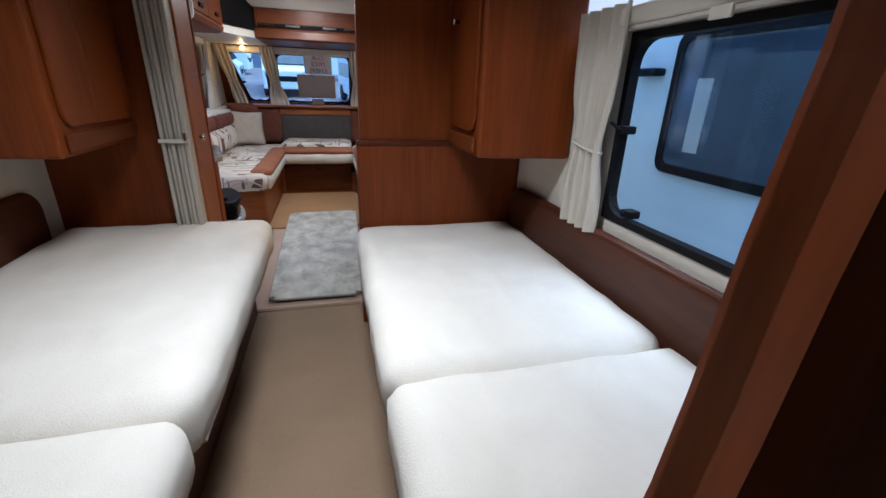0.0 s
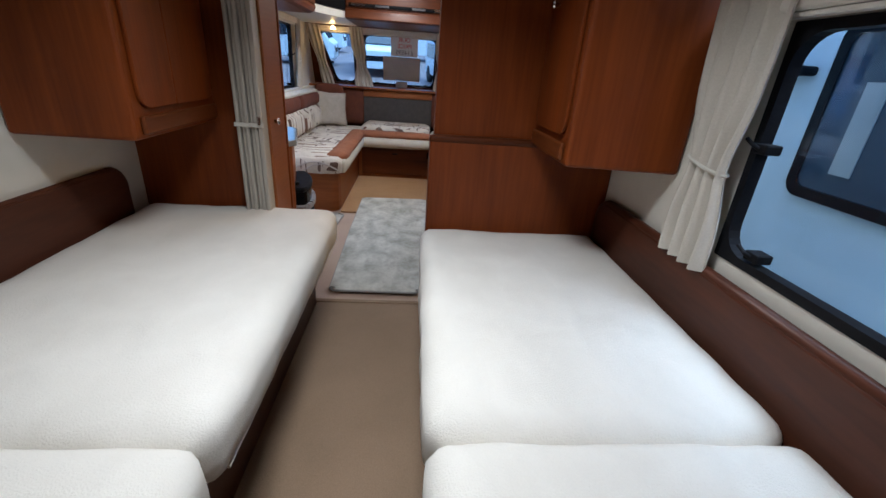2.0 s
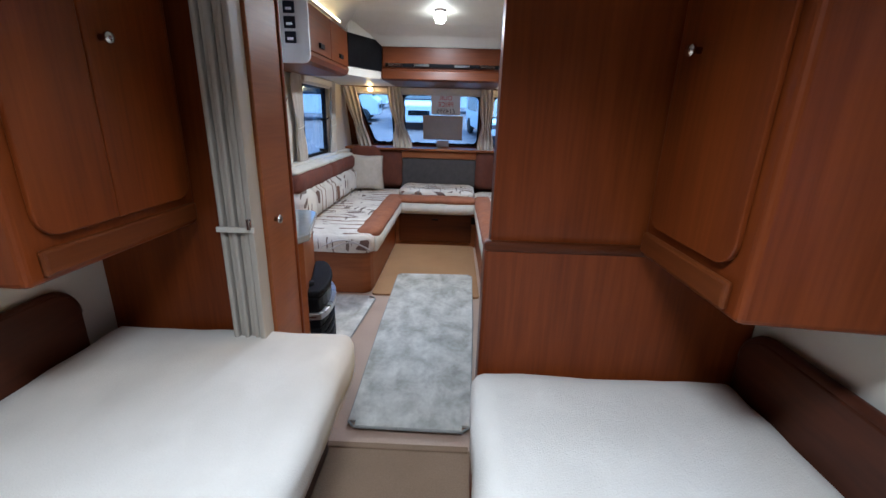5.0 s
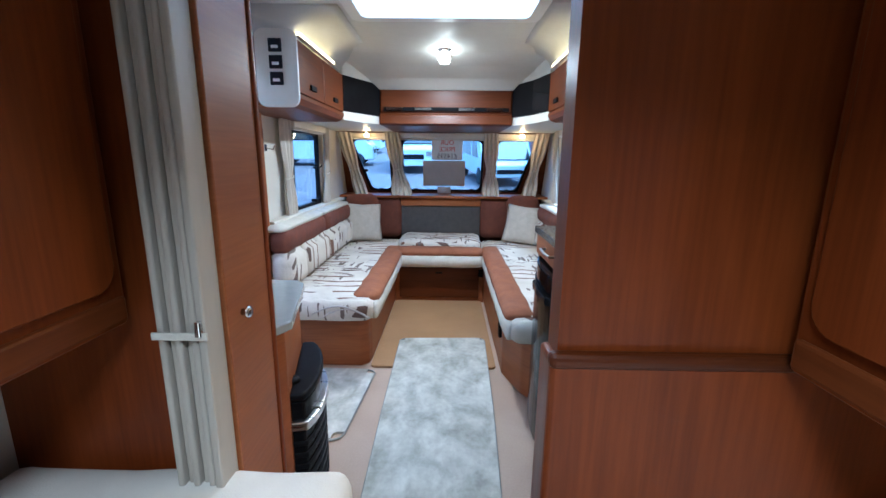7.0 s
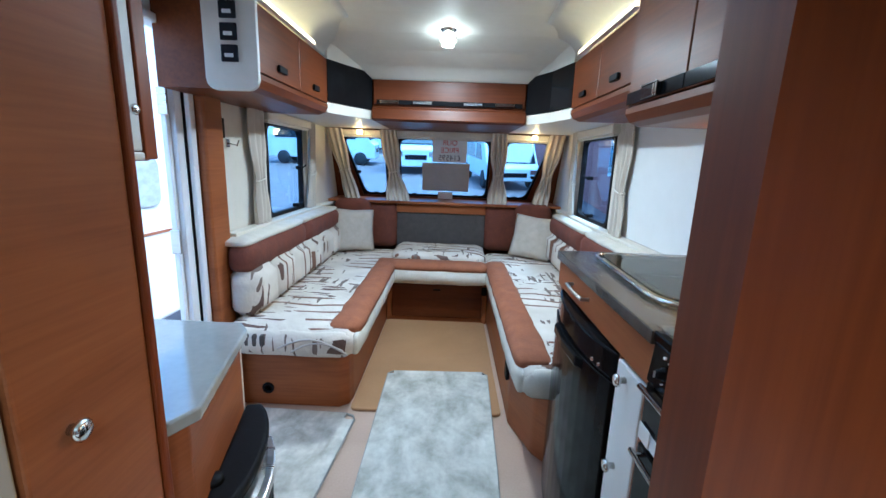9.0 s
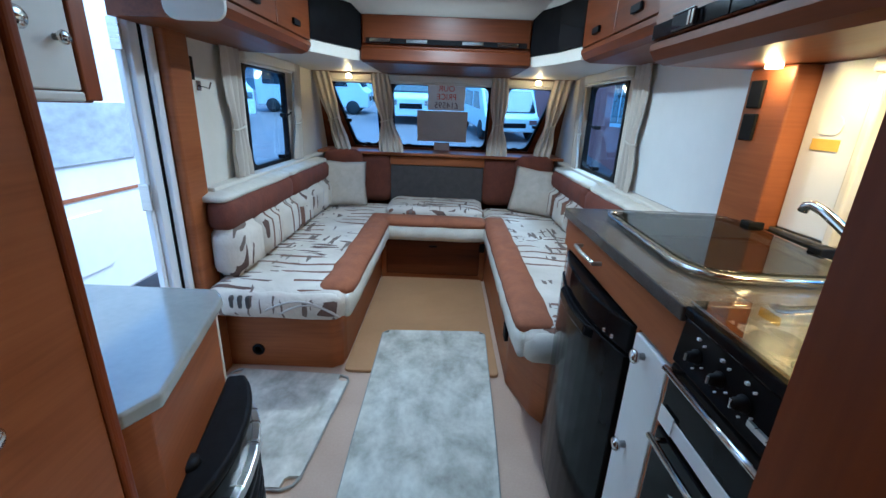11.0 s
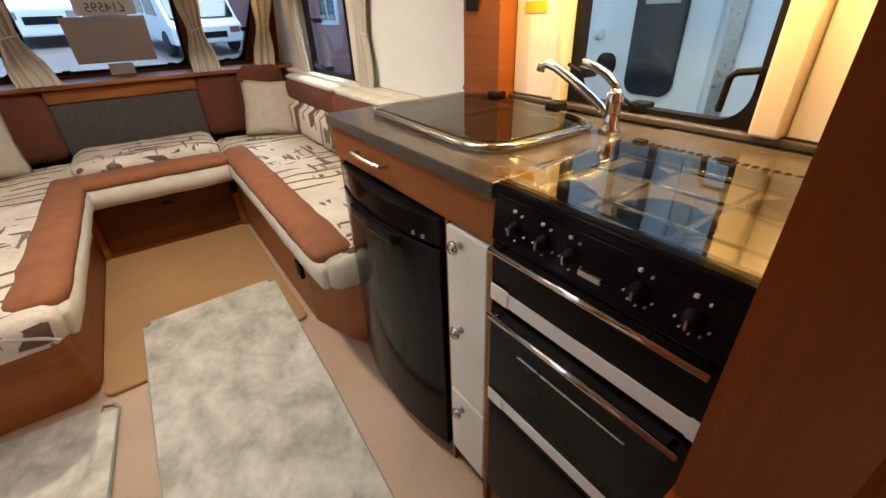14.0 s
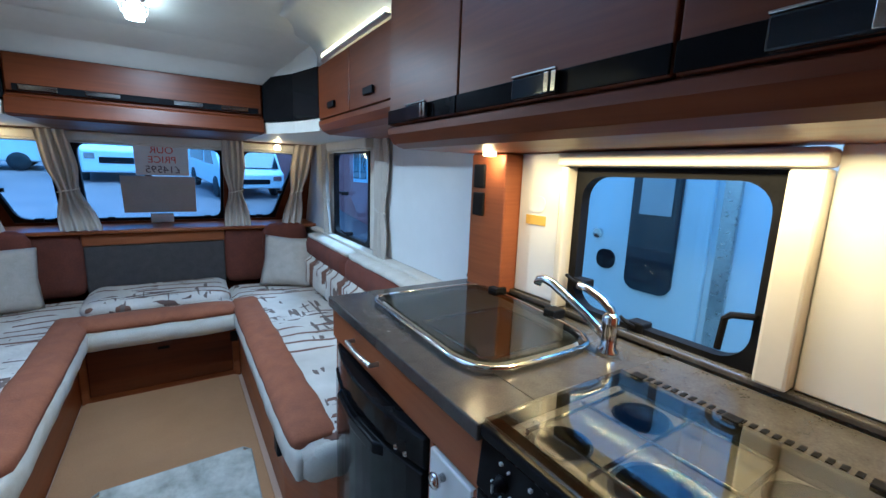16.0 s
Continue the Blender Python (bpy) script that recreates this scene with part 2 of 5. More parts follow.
BRICK = surf("red_brickwork", (0.32, 0.12, 0.095), (0.42, 0.17, 0.13), (6, 6, 14), 0.85, bump=0.3)
LAMPGLOW = glow("lamp_bulb", (1, 0.9, 0.7), 9)
STRIPGLOW = glow("strip_bulb", (1, 0.68, 0.28), 1.8)
WARMGLOW = glow("warm_bulb", (1, 0.6, 0.22), 7)


# ---- mesh helpers ----
def box(x0, x1, y0, y1, z0, z1, bev=0.0, seg=2, bm=None):
    b = bmesh.new()
    bmesh.ops.create_cube(b, size=1, matrix=Matrix.LocRotScale(((x0 + x1) / 2, (y0 + y1) / 2, (z0 + z1) / 2), None, (x1 - x0, y1 - y0, z1 - z0)))
    if bev:
        bmesh.ops.bevel(b, geom=b.edges[:], offset=bev, segments=seg, affect="EDGES", profile=0.5)
    return merge(bm, b) if bm else b


def merge(a, b):
    me = bpy.data.meshes.new("tmp")
    b.to_mesh(me)
    b.free()
    a.from_mesh(me)
    bpy.data.meshes.remove(me)
    return a


def prism(pts, axis, a, b, bev=0.0, seg=2, bm=None):
    """A polygon pushed along an axis from a to b; pts give the two other coordinates in order."""
    q = bmesh.new()
    mk = {"x": lambda u, v, w: (w, u, v), "y": lambda u, v, w: (u, w, v), "z": lambda u, v, w: (u, v, w)}[axis]
    lo, hi = [q.verts.new(mk(u, v, a)) for u, v in pts], [q.verts.new(mk(u, v, b)) for u, v in pts]
    q.faces.new(lo), q.faces.new(hi[::-1])
    for i in range(len(pts)):
        j = (i + 1) % len(pts)
        q.faces.new((lo[j], lo[i], hi[i], hi[j]))
    bmesh.ops.recalc_face_normals(q, faces=q.faces[:])
    if bev:
        bmesh.ops.bevel(q, geom=q.edges[:], offset=bev, segments=seg, affect="EDGES", profile=0.5)
    return merge(bm, q) if bm else q


def round_rect(u0, u1, v0, v1, r, n=6):
    out = []
    for cu, cv, a0 in ((u1 - r, v1 - r, 0), (u0 + r, v1 - r, 90), (u0 + r, v0 + r, 180), (u1 - r, v0 + r, 270)):
        out += [(cu + r * math.cos(radians(a0 + 90 * i / n)), cv + r * math.sin(radians(a0 + 90 * i / n))) for i in range(n + 1)]
    return out


def ring(outer, inner, axis, a, b, bm=None):
    """A frame between two polygons of as many corners."""
    q = bmesh.new()
    mk = {"x": lambda u, v, w: (w, u, v), "y": lambda u, v, w: (u, w, v), "z": lambda u, v, w: (u, v, w)}[axis]
    rows = [[q.verts.new(mk(u, v, w)) for u, v in p] for p, w in ((outer, a), (outer, b), (inner, b), (inner, a))]
    n = len(outer)
    for k in range(4):
        for i in range(n):
            q.faces.new((rows[k][i], rows[k][(i + 1) % n], rows[(k + 1) % 4][(i + 1) % n], rows[(k + 1) % 4][i]))
    bmesh.ops.recalc_face_normals(q, faces=q.faces[:])
    return merge(bm, q) if bm else q


def tube(pts, r, n=10, bm=None):
    q = bmesh.new()
    pts = [Vector(p) for p in pts]
    rows = []
    for i, p in enumerate(pts):
        d = (pts[min(i + 1, len(pts) - 1)] - pts[max(i - 1, 0)]).normalized()
        m = d.to_track_quat("Z", "Y").to_matrix()
        rows.append([q.verts.new(p + m @ Vector((r * math.cos(2 * math.pi * k / n), r * math.sin(2 * math.pi * k / n), 0))) for k in range(n)])
    for a, b in zip(rows, rows[1:]):
        for k in range(n):
            q.faces.new((a[k], a[(k + 1) % n], b[(k + 1) % n], b[k]))
    q.faces.new(rows[0][::-1]), q.faces.new(rows[-1])
    return merge(bm, q) if bm else q


def lathe(profile, centre, axis="z", n=20, bm=None):
    """Turned shape: profile of (radius, along)."""
    q = bmesh.new()
    rows = []
    for r, h in profile:
        row = []
        for k in range(n):
            a = 2 * math.pi * k / n
            u, v = max(r, 0.0002) * math.cos(a), max(r, 0.0002) * math.sin(a)
            o = {"z": (u, v, h), "x": (h, u, v), "y": (u, h, v)}[axis]
            row.append(q.verts.new(Vector(centre) + Vector(o)))
        rows.append(row)
    for a, b in zip(rows, rows[1:]):
        for k in range(n):
            q.faces.new((a[k], a[(k + 1) % n], b[(k + 1) % n], b[k]))
    q.faces.new(rows[0]), q.faces.new(rows[-1][::-1])
    bmesh.ops.recalc_face_normals(q, faces=q.faces[:])
    return merge(bm, q) if bm else q


def soft(x0, x1, y0, y1, z0, z1, r=0.04, puff=0.012, lump=0.004, step=0.05, seed=0.0, sag=None):
    """A stuffed block: rounded edges, swollen faces and uneven cloth."""
    q = bmesh.new()
    dims = (x1 - x0, y1 - y0, z1 - z0)
    cnt = [max(4, min(40, int(d / step))) for d in dims]
    c = Vector(((x0 + x1) / 2, (y0 + y1) / 2, (z0 + z1) / 2))
    half = [d / 2 for d in dims]
    made = {}

    def vert(i, j, k):
        key = (i, j, k)
        if key not in made:
            p = [(2 * key[a] / cnt[a] - 1) * half[a] for a in range(3)]
            rr = min(r, *half)
            core = Vector([max(-half[a] + rr, min(half[a] - rr, p[a])) for a in range(3)])
            d = Vector(p) - core
            if d.length > 1e-6:
                d = d.normalized() * min(rr, d.length) if d.length > rr else d
            p2 = core + d
            f = [1 - (p[a] / half[a]) ** 2 for a in range(3)]
            for a in range(3):
                if abs(key[a] * 2 - cnt[a]) == cnt[a]:
                    b1, b2 = (a + 1) % 3, (a + 2) % 3
                    p2[a] += math.copysign(puff * min(1, 3 * f[b1]) * min(1, 3 * f[b2]), p[a])
            w = c + p2
            w += noise.noise_vector(w * 9 + Vector((seed, 0, 0))) * lump
            made[key] = q.verts.new(w)
        return made[key]

    for a in range(3):
        b1, b2 = (a + 1) % 3, (a + 2) % 3
        for side in (0, cnt[a]):
            for u in range(cnt[b1]):
                for v in range(cnt[b2]):
                    quad = []
                    for du, dv in ((0, 0), (1, 0), (1, 1), (0, 1)):
                        k = [0, 0, 0]
                        k[a], k[b1], k[b2] = side, u + du, v + dv
                        quad.append(vert(*k))
                    q.faces.new(quad if side else quad[::-1])
    for f in q.faces:
        f.smooth = True
    return q


def thing(name, at, label, category, group="", kind=""):
    e = new(name)
    e.location = at
    e.empty_display_size = 0.05
    return tagged(e, label, category, group, kind)


def part(name, bm, material, parent, label="", smooth=False):
    me = bpy.data.meshes.new(name)
    if smooth:
        for f in bm.faces:
            f.smooth = True
    bm.to_mesh(me)
    bm.free()
    me.materials.append(material)
    ob = new(name, me)
    ob.parent = parent
    base = parent.location if parent.parent is None else parent.parent.location
    if parent.parent is None:
        ob.matrix_parent_inverse = Matrix.Translation(-Vector(base))
    return tagged(ob, label)


def structure(name, bm, material, label, category, smooth=False):
    me = bpy.data.meshes.new(name)
    if smooth:
        for f in bm.faces:
            f.smooth = True
    bm.to_mesh(me)
    bm.free()
    me.materials.append(material)
    return tagged(new(name, me), label, category, kind="structure")


single = lambda name, bm, material, label, category, group="", smooth=False: tagged(structure(name, bm, material, label, category, smooth), kind="thing", group=group)


def wall_grid(axis, a, b, u0, u1, z0, z1, holes):
    """A wall of thickness a..b with rectangular openings through it."""
    us, zs = sorted({u0, u1, *[h for o in holes for h in o[:2]]}), sorted({z0, z1, *[h for o in holes for h in o[2:]]})
    q = bmesh.new()
    for i in range(len(us) - 1):
        for k in range(len(zs) - 1):
            cu, cz = (us[i] + us[i + 1]) / 2, (zs[k] + zs[k + 1]) / 2
            if any(o[0] < cu < o[1] and o[2] < cz < o[3] for o in holes):
                continue
            if axis == "x":
                box(a, b, us[i], us[i + 1], zs[k], zs[k + 1], bm=q)
            else:
                box(us[i], us[i + 1], a, b, zs[k], zs[k + 1], bm=q)
    bmesh.ops.remove_doubles(q, verts=q.verts[:], dist=0.0005)
    inner = [f for f in q.faces if all(len(e.link_faces) > 2 for e in f.edges)]
    bmesh.ops.delete(q, geom=inner, context="FACES_ONLY")
    return q


# ---- shell ----
XL, XR, H, FRONT = -0.97, 1.06, 1.92, 6.44
structure("floor", box(XL - 0.05, XR + 0.05, -0.3, 6.6, -0.06, 0), LINO, "pale beige vinyl floor of a caravan", "floor")
structure("floor_carpet", prism(round_rect(-0.72, 0.72, 0.2, 3.02, 0.01), "z", 0.001, 0.008, 0.003), CARPET, "beige carpet strip between two beds", "carpet")
structure("floor_carpet_front", prism(round_rect(-0.37, 0.40, 4.44, 5.665, 0.03), "z", 0.001, 0.018, 0.006), FRONTCARPET, "tan fitted carpet between the front seats", "carpet")
wall_r = structure("wall_right", wall_grid("x", XR, XR + 0.024, -0.3, 6.5, 0, H, [(1.40, 2.11, 0.745, 1.302), (3.172, 3.638, 0.965, 1.358), (5.08, 5.70, 0.895, 1.45)]), CREAM, "cream wallboard caravan side wall", "wall")
wall_l = structure("wall_left", wall_grid("x", XL - 0.024, XL, -0.3, 6.5, 0, H, [(3.72, 4.31, 0.0, 1.73), (4.98, 5.56, 0.895, 1.45)]), CREAM, "cream wallboard caravan side wall with door opening", "wall")
structure("wall_rear", box(XL, XR, -0.33, -0.3, 0, H), CREAM, "plain cream rear wall", "wall")


def front_y(z):
    return 6.48 - 0.42 * (z - 0.9) if z > 0.9 else 6.48


fw = bmesh.new()
for poly in ([(XL, 0), (XR, 0), (XR, 0.93), (XL, 0.93)], [(XL, 1.455), (XR, 1.455), (XR, H), (XL, H)],
             [(XL, 0.93), (-0.72, 0.93), (-0.87, 1.455), (XL, 1.455)], [(0.81, 0.93), (XR, 0.93), (XR, 1.455), (0.96, 1.455)],
             [(-0.475, 0.93), (-0.38, 0.93), (-0.38, 1.455), (-0.475, 1.455)], [(0.44, 0.93), (0.55, 0.93), (0.55, 1.455), (0.44, 1.455)]):
    prism(poly, "y", 0, 0.035, bm=fw)
for v in fw.verts:
    v.co.y += front_y(v.co.z)
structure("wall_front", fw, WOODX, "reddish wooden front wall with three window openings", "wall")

# ceiling: flat, then bending down to the front
prof = [(-0.3, H), (4.35, H), (4.6, 1.915), (4.85, 1.895), (5.05, 1.86), (5.2, 1.81), (5.32, 1.75), (5.32, 1.97), (4.6, 1.97), (-0.3, 1.97)]
ce = bmesh.new()
SKY = (-0.33, 0.47, 3.62, 4.27)
for x0, x1, sel in ((XL, SKY[0], prof), (SKY[1], XR, prof), (SKY[0], SKY[1], [(-0.3, H), (SKY[2], H), (SKY[2], 1.97), (-0.3, 1.97)]),
                    (SKY[0], SKY[1], [(SKY[3], H)] + prof[1:9] + [(SKY[3], 1.97)])):
    prism(sel, "x", x0, x1, bm=ce)
structure("ceiling", ce, CEIL, "off-white board ceiling curving down at the front", "ceiling")
structure("ceiling_front", box(XL, XR, 5.32, 6.5, H, 1.97), CEIL, "roof over the front lockers", "ceiling")
rl = thing("roof_light", (0.07, 3.95, H), "white-framed rooflight of milky plastic, daylight above", "rooflight")
part("frame", ring(round_rect(SKY[0] - 0.05, SKY[1] + 0.05, SKY[2] - 0.05, SKY[3] + 0.05, 0.05), round_rect(SKY[0] + 0.005, SKY[1] - 0.005, SKY[2] + 0.005, SKY[3] - 0.005, 0.04), "z", H - 0.012, 2.0), WHITE, rl)
dome = part("dome", prism(round_rect(SKY[0] - 0.02, SKY[1] + 0.02, SKY[2] - 0.02, SKY[3] + 0.02, 0.05), "z", 2.005, 2.012), MILKY, rl, "milky acrylic dome")

# partition of the right bed's foot, with the stepped lower half
pr = bmesh.new()
prism([(0.30, 2.825), (XR, 2.825), (XR, 2.893), (0.30, 2.893)], "z", 0.90, H, bm=pr)
part_r = structure("partition_right", pr, WOOD, "cherry wood partition between bed and kitchen", "partition")
structure("partition_right_lower", box(0.284, XR, 2.804, 2.896, 0, 0.90, 0.010, 3), WOOD, "cherry wood lower partition panel with rounded ledge", "partition")
structure("trim_ledge", box(0.281, XR, 2.798, 2.830, 0.885, 0.915, 0.012, 3), WOODX, "rounded wooden ledge on the partition", "trim")
structure("partition_left", box(XL, -0.445, 3.0, 3.03, 0, H), WOOD, "cherry wood partition at the left bed's foot", "partition")
structure("trim_door_post", box(-0.458, -0.4325, 2.972, 2.998, 0, H, 0.006), WOODX, "wooden door post strip", "trim")
jb = thing("door_1", (-0.38, 3.05, 0), "cherry wood door panel with a round chrome knob", "door", kind="structure")
# lighter wood than the edge strip, in place of lounge light on the panel
part("panel", box(-0.430, -0.388, 2.972, 3.183, 0.01, H, 0.004), SEATWOOD, jb)
part("edge_strip", box(-0.432, -0.383, 3.185, 3.203, 0.01, H, 0.006, 3), WOOD, jb)


def knob(parent, at, axis, s, r=0.014):
    """Turned knob standing s along the axis."""
    return part("knob", lathe([(r * 0.5, 0), (r * 0.45, s * 0.012), (r * 0.9, s * 0.016), (r, s * 0.021), (r * 0.7, s * 0.027), (0, s * 0.029)], at, axis, 16), CHROME, parent, "chrome knob", True)


knob(jb, (-0.388, 3.035, 0.897), "x", 0.8, 0.016)
# folded concertina door
cd = thing("folding_door", (-0.5, 2.95, 0), "cream concertina door folded open, tied back", "folding door")
for i in range(5):
    x = -0.502 + 0.0175 * i
    part("fold", box(x, x + 0.0145, 2.905 + 0.012 * (i % 2), 2.968, 0.02, 1.88, 0.005, 3), FOLDING, cd)
part("post", box(-0.414, -0.396, 2.90, 2.968, 0.02, 1.88, 0.004), FOLDING, cd)
part("tie_strap", box(-0.505, -0.390, 2.892, 2.899, 0.887, 0.903, 0.002), CREAMCLOTH, cd, "cream tie strap")
part("catch", box(-0.411, -0.399, 2.886, 2.8995, 0.895, 0.93, 0.003), CHROME, cd, "small chrome catch")

# partition of the washroom beside the right bed, opening with a rounded lower corner
edge = [(0.454, H), (0.416, 1.15), (0.404, 1.05), (0.397, 0.95), (0.388, 0.87), (0.375, 0.80), (0.352, 0.70), (0.325, 0.60), (0.305, 0.45), (0.298, 0.0)]
structure("partition_rear", prism(edge + [(XR, 0), (XR, H)], "y", 1.07, 1.095), WOOD, "dark cherry washroom partition with curved opening", "partition")
structure("trim_partition_rear", prism(edge + [(u + 0.028, v) for u, v in edge[::-1]], "y", 1.05, 1.10), WOOD, "curved wooden edge strip", "trim")
structure("partition_rear_left", box(XL, -0.42, 1.02, 1.05, 0, H), WOOD, "cherry washroom partition", "partition")


# ---- windows ----
def side_window(name, x, out, y0, y1, z0, z1, label, r=0.05, latches=()):
    """Rubber-framed acrylic window in a side wall; out is +1 or -1."""
    w = thing(name, (x, (y0 + y1) / 2, z0), label, "window", kind="structure")
    o, i = round_rect(y0 - 0.002, y1 + 0.002, z0 - 0.002, z1 + 0.002, 0.004), round_rect(y0 + 0.020, y1 - 0.020, z0 + 0.020, z1 - 0.020, r)
    part("window_frame", ring(o, i, "x", *sorted((x - 0.006 * out, x + 0.026 * out))), RUBBER, w, "black rubber frame")
    p = part("pane", prism(round_rect(y0 + 0.006, y1 - 0.006, z0 + 0.006, z1 - 0.006, r), "x", *sorted((x + 0.027 * out, x + 0.031 * out))), GLASS, w, "clear acrylic pane")
    p.visible_shadow = False
    for ly, lz in latches:
        q = box(*sorted((x - 0.012 * out, x + 0.03 * out)), ly - 0.022, ly + 0.022, lz - 0.012, lz + 0.012, 0.004)
        tube([(x - 0.012 * out, ly, lz), (x - 0.024 * out, ly + 0.008, lz + 0.008), (x - 0.027 * out, ly + 0.03, lz + 0.02)], 0.005, 8, q)
        part("latch", q, RUBBER, w, "black plastic latch")
    return w


side_window("window_1", XR, 1, 1.40, 2.11, 0.745, 1.302, "black-framed bedroom window of clear acrylic", 0.07, ((1.99, 0.785), (1.50, 0.785), (2.08, 1.03)))
side_window("window_2", XR, 1, 3.172, 3.638, 0.965, 1.358, "black-framed kitchen window of clear acrylic", 0.06, ((3.60, 1.05), (3.425, 0.985)))
side_window("window_3", XR, 1, 5.08, 5.70, 0.895, 1.45, "black-framed lounge side window", 0.05, ((5.45, 0.925), (5.53, 1.18)))
side_window("window_4", XL, -1, 4.98, 5.56, 0.895, 1.45, "black-framed lounge side window", 0.05, ((5.45, 0.925), (5.53, 1.18)))


def front_window(name, poly, label, latches):
    w = thing(name, (sum(p[0] for p in poly) / len(poly), front_y(1.0), 0.97), label, "window", kind="structure")
    cx, cz = sum(p[0] for p in poly) / len(poly), sum(p[1] for p in poly) / len(poly)

    def shrink(d):
        out = []
        n = len(poly)
        for i in range(n):
            a, b, c = Vector(poly[i - 1]), Vector(poly[i]), Vector(poly[(i + 1) % n])
            for s in range(5):
                k = s / 4
                e1, e2 = b + (a - b).normalized() * 0.06, b + (c - b).normalized() * 0.06
                pt = (1 - k) ** 2 * e1 + 2 * k * (1 - k) * b + k * k * e2 if d > 0 else b
                v = Vector((cx, cz)) - pt
                out.append(tuple(pt + Vector((math.copysign(min(abs(v.x), d), v.x), math.copysign(min(abs(v.y), d), v.y)))))
        return out

    fr = ring(shrink(-0.002), shrink(0.022), "y", -0.006, 0.036)
    pn = prism(shrink(0.004), "y", 0.040, 0.045)
    for q in (fr, pn):
        bmesh.ops.remove_doubles(q, verts=q.verts[:], dist=0.0002)
        for v in q.verts:
            v.co.y += front_y(v.co.z)
    part("window_frame", fr, RUBBER, w, "black rubber frame")
    p = part("pane", pn, GLASS, w, "clear acrylic pane")
    p.visible_shadow = False
    for lx, lz in latches:
        y = front_y(lz)
        part("latch", box(lx - 0.022, lx + 0.022, y - 0.028, y + 0.01, lz - 0.012, lz + 0.014, 0.004), RUBBER, w, "black plastic latch")


front_window("window_5", [(-0.38, 0.93), (0.44, 0.93), (0.44, 1.455), (-0.38, 1.455)], "wide black-framed front window", ((-0.24, 0.947), (0.05, 0.947), (0.33, 0.947)))
front_window("window_6", [(-0.72, 0.93), (-0.475, 0.93), (-0.475, 1.455), (-0.87, 1.455)], "slanting front corner window", ((-0.6, 0.947), (-0.745, 1.14)))
front_window("window_7", [(0.55, 0.93), (0.81, 0.93), (0.96, 1.455), (0.55, 1.455)], "slanting front corner window", ((0.69, 0.947), (0.835, 1.14)))


def blind(name, x0, x1, y0, y1, z0, z1):
    b = thing(name, ((x0 + x1) / 2, (y0 + y1) / 2, z0), "cream roller blind cassette above a window", "blind", "blind cassettes")
    part("cassette", box(x0, x1, y0, y1, z0, z1, 0.01, 3), PLASTIC, b)
    part("pull_bar", box(x0 + 0.01, x1 - 0.01, y0 + 0.008, y1 - 0.004, z0 - 0.012, z0 - 0.001, 0.003), PLASTIC, b)


blind("window_blind", XR - 0.05, XR - 0.002, 5.03, 5.76, 1.45, 1.505)
blind("window_blind", XL + 0.002, XL + 0.05, 4.93, 5.66, 1.45, 1.505)
blind("window_blind", -0.40, 0.46, 6.13, 6.19, 1.445, 1.50)
blind("window_blind", -0.93, -0.46, 6.13, 6.19, 1.445, 1.495)
blind("window_blind", 0.53, 1.02, 6.13, 6.19, 1.445, 1.495)
blind("window_blind", XR - 0.05, XR - 0.002, 1.36, 2.16, 1.318, 1.365)
# the clip of the bedroom blind
single("blind_clip", box(XR - 0.06, XR - 0.051, 1.73, 1.79, 1.29, 1.317, 0.003), PLASTIC, "cream plastic blind clip", "clip")
# kitchen window surround with blind side rails
ks = thing("window_surround", (XR - 0.02, 3.38, 0.95), "cream blind surround on the kitchen window", "blind frame")
part("side_rail", box(XR - 0.045, XR - 0.002, 3.640, 3.664, 0.973, 1.361, 0.006), PLASTIC, ks)
part("side_rail", box(XR - 0.045, XR - 0.002, 3.115, 3.168, 0.973, 1.361, 0.006), PLASTIC, ks)
part("cassette", box(XR - 0.06, XR - 0.002, 3.112, 3.667, 1.362, 1.395, 0.008), PLASTIC, ks)


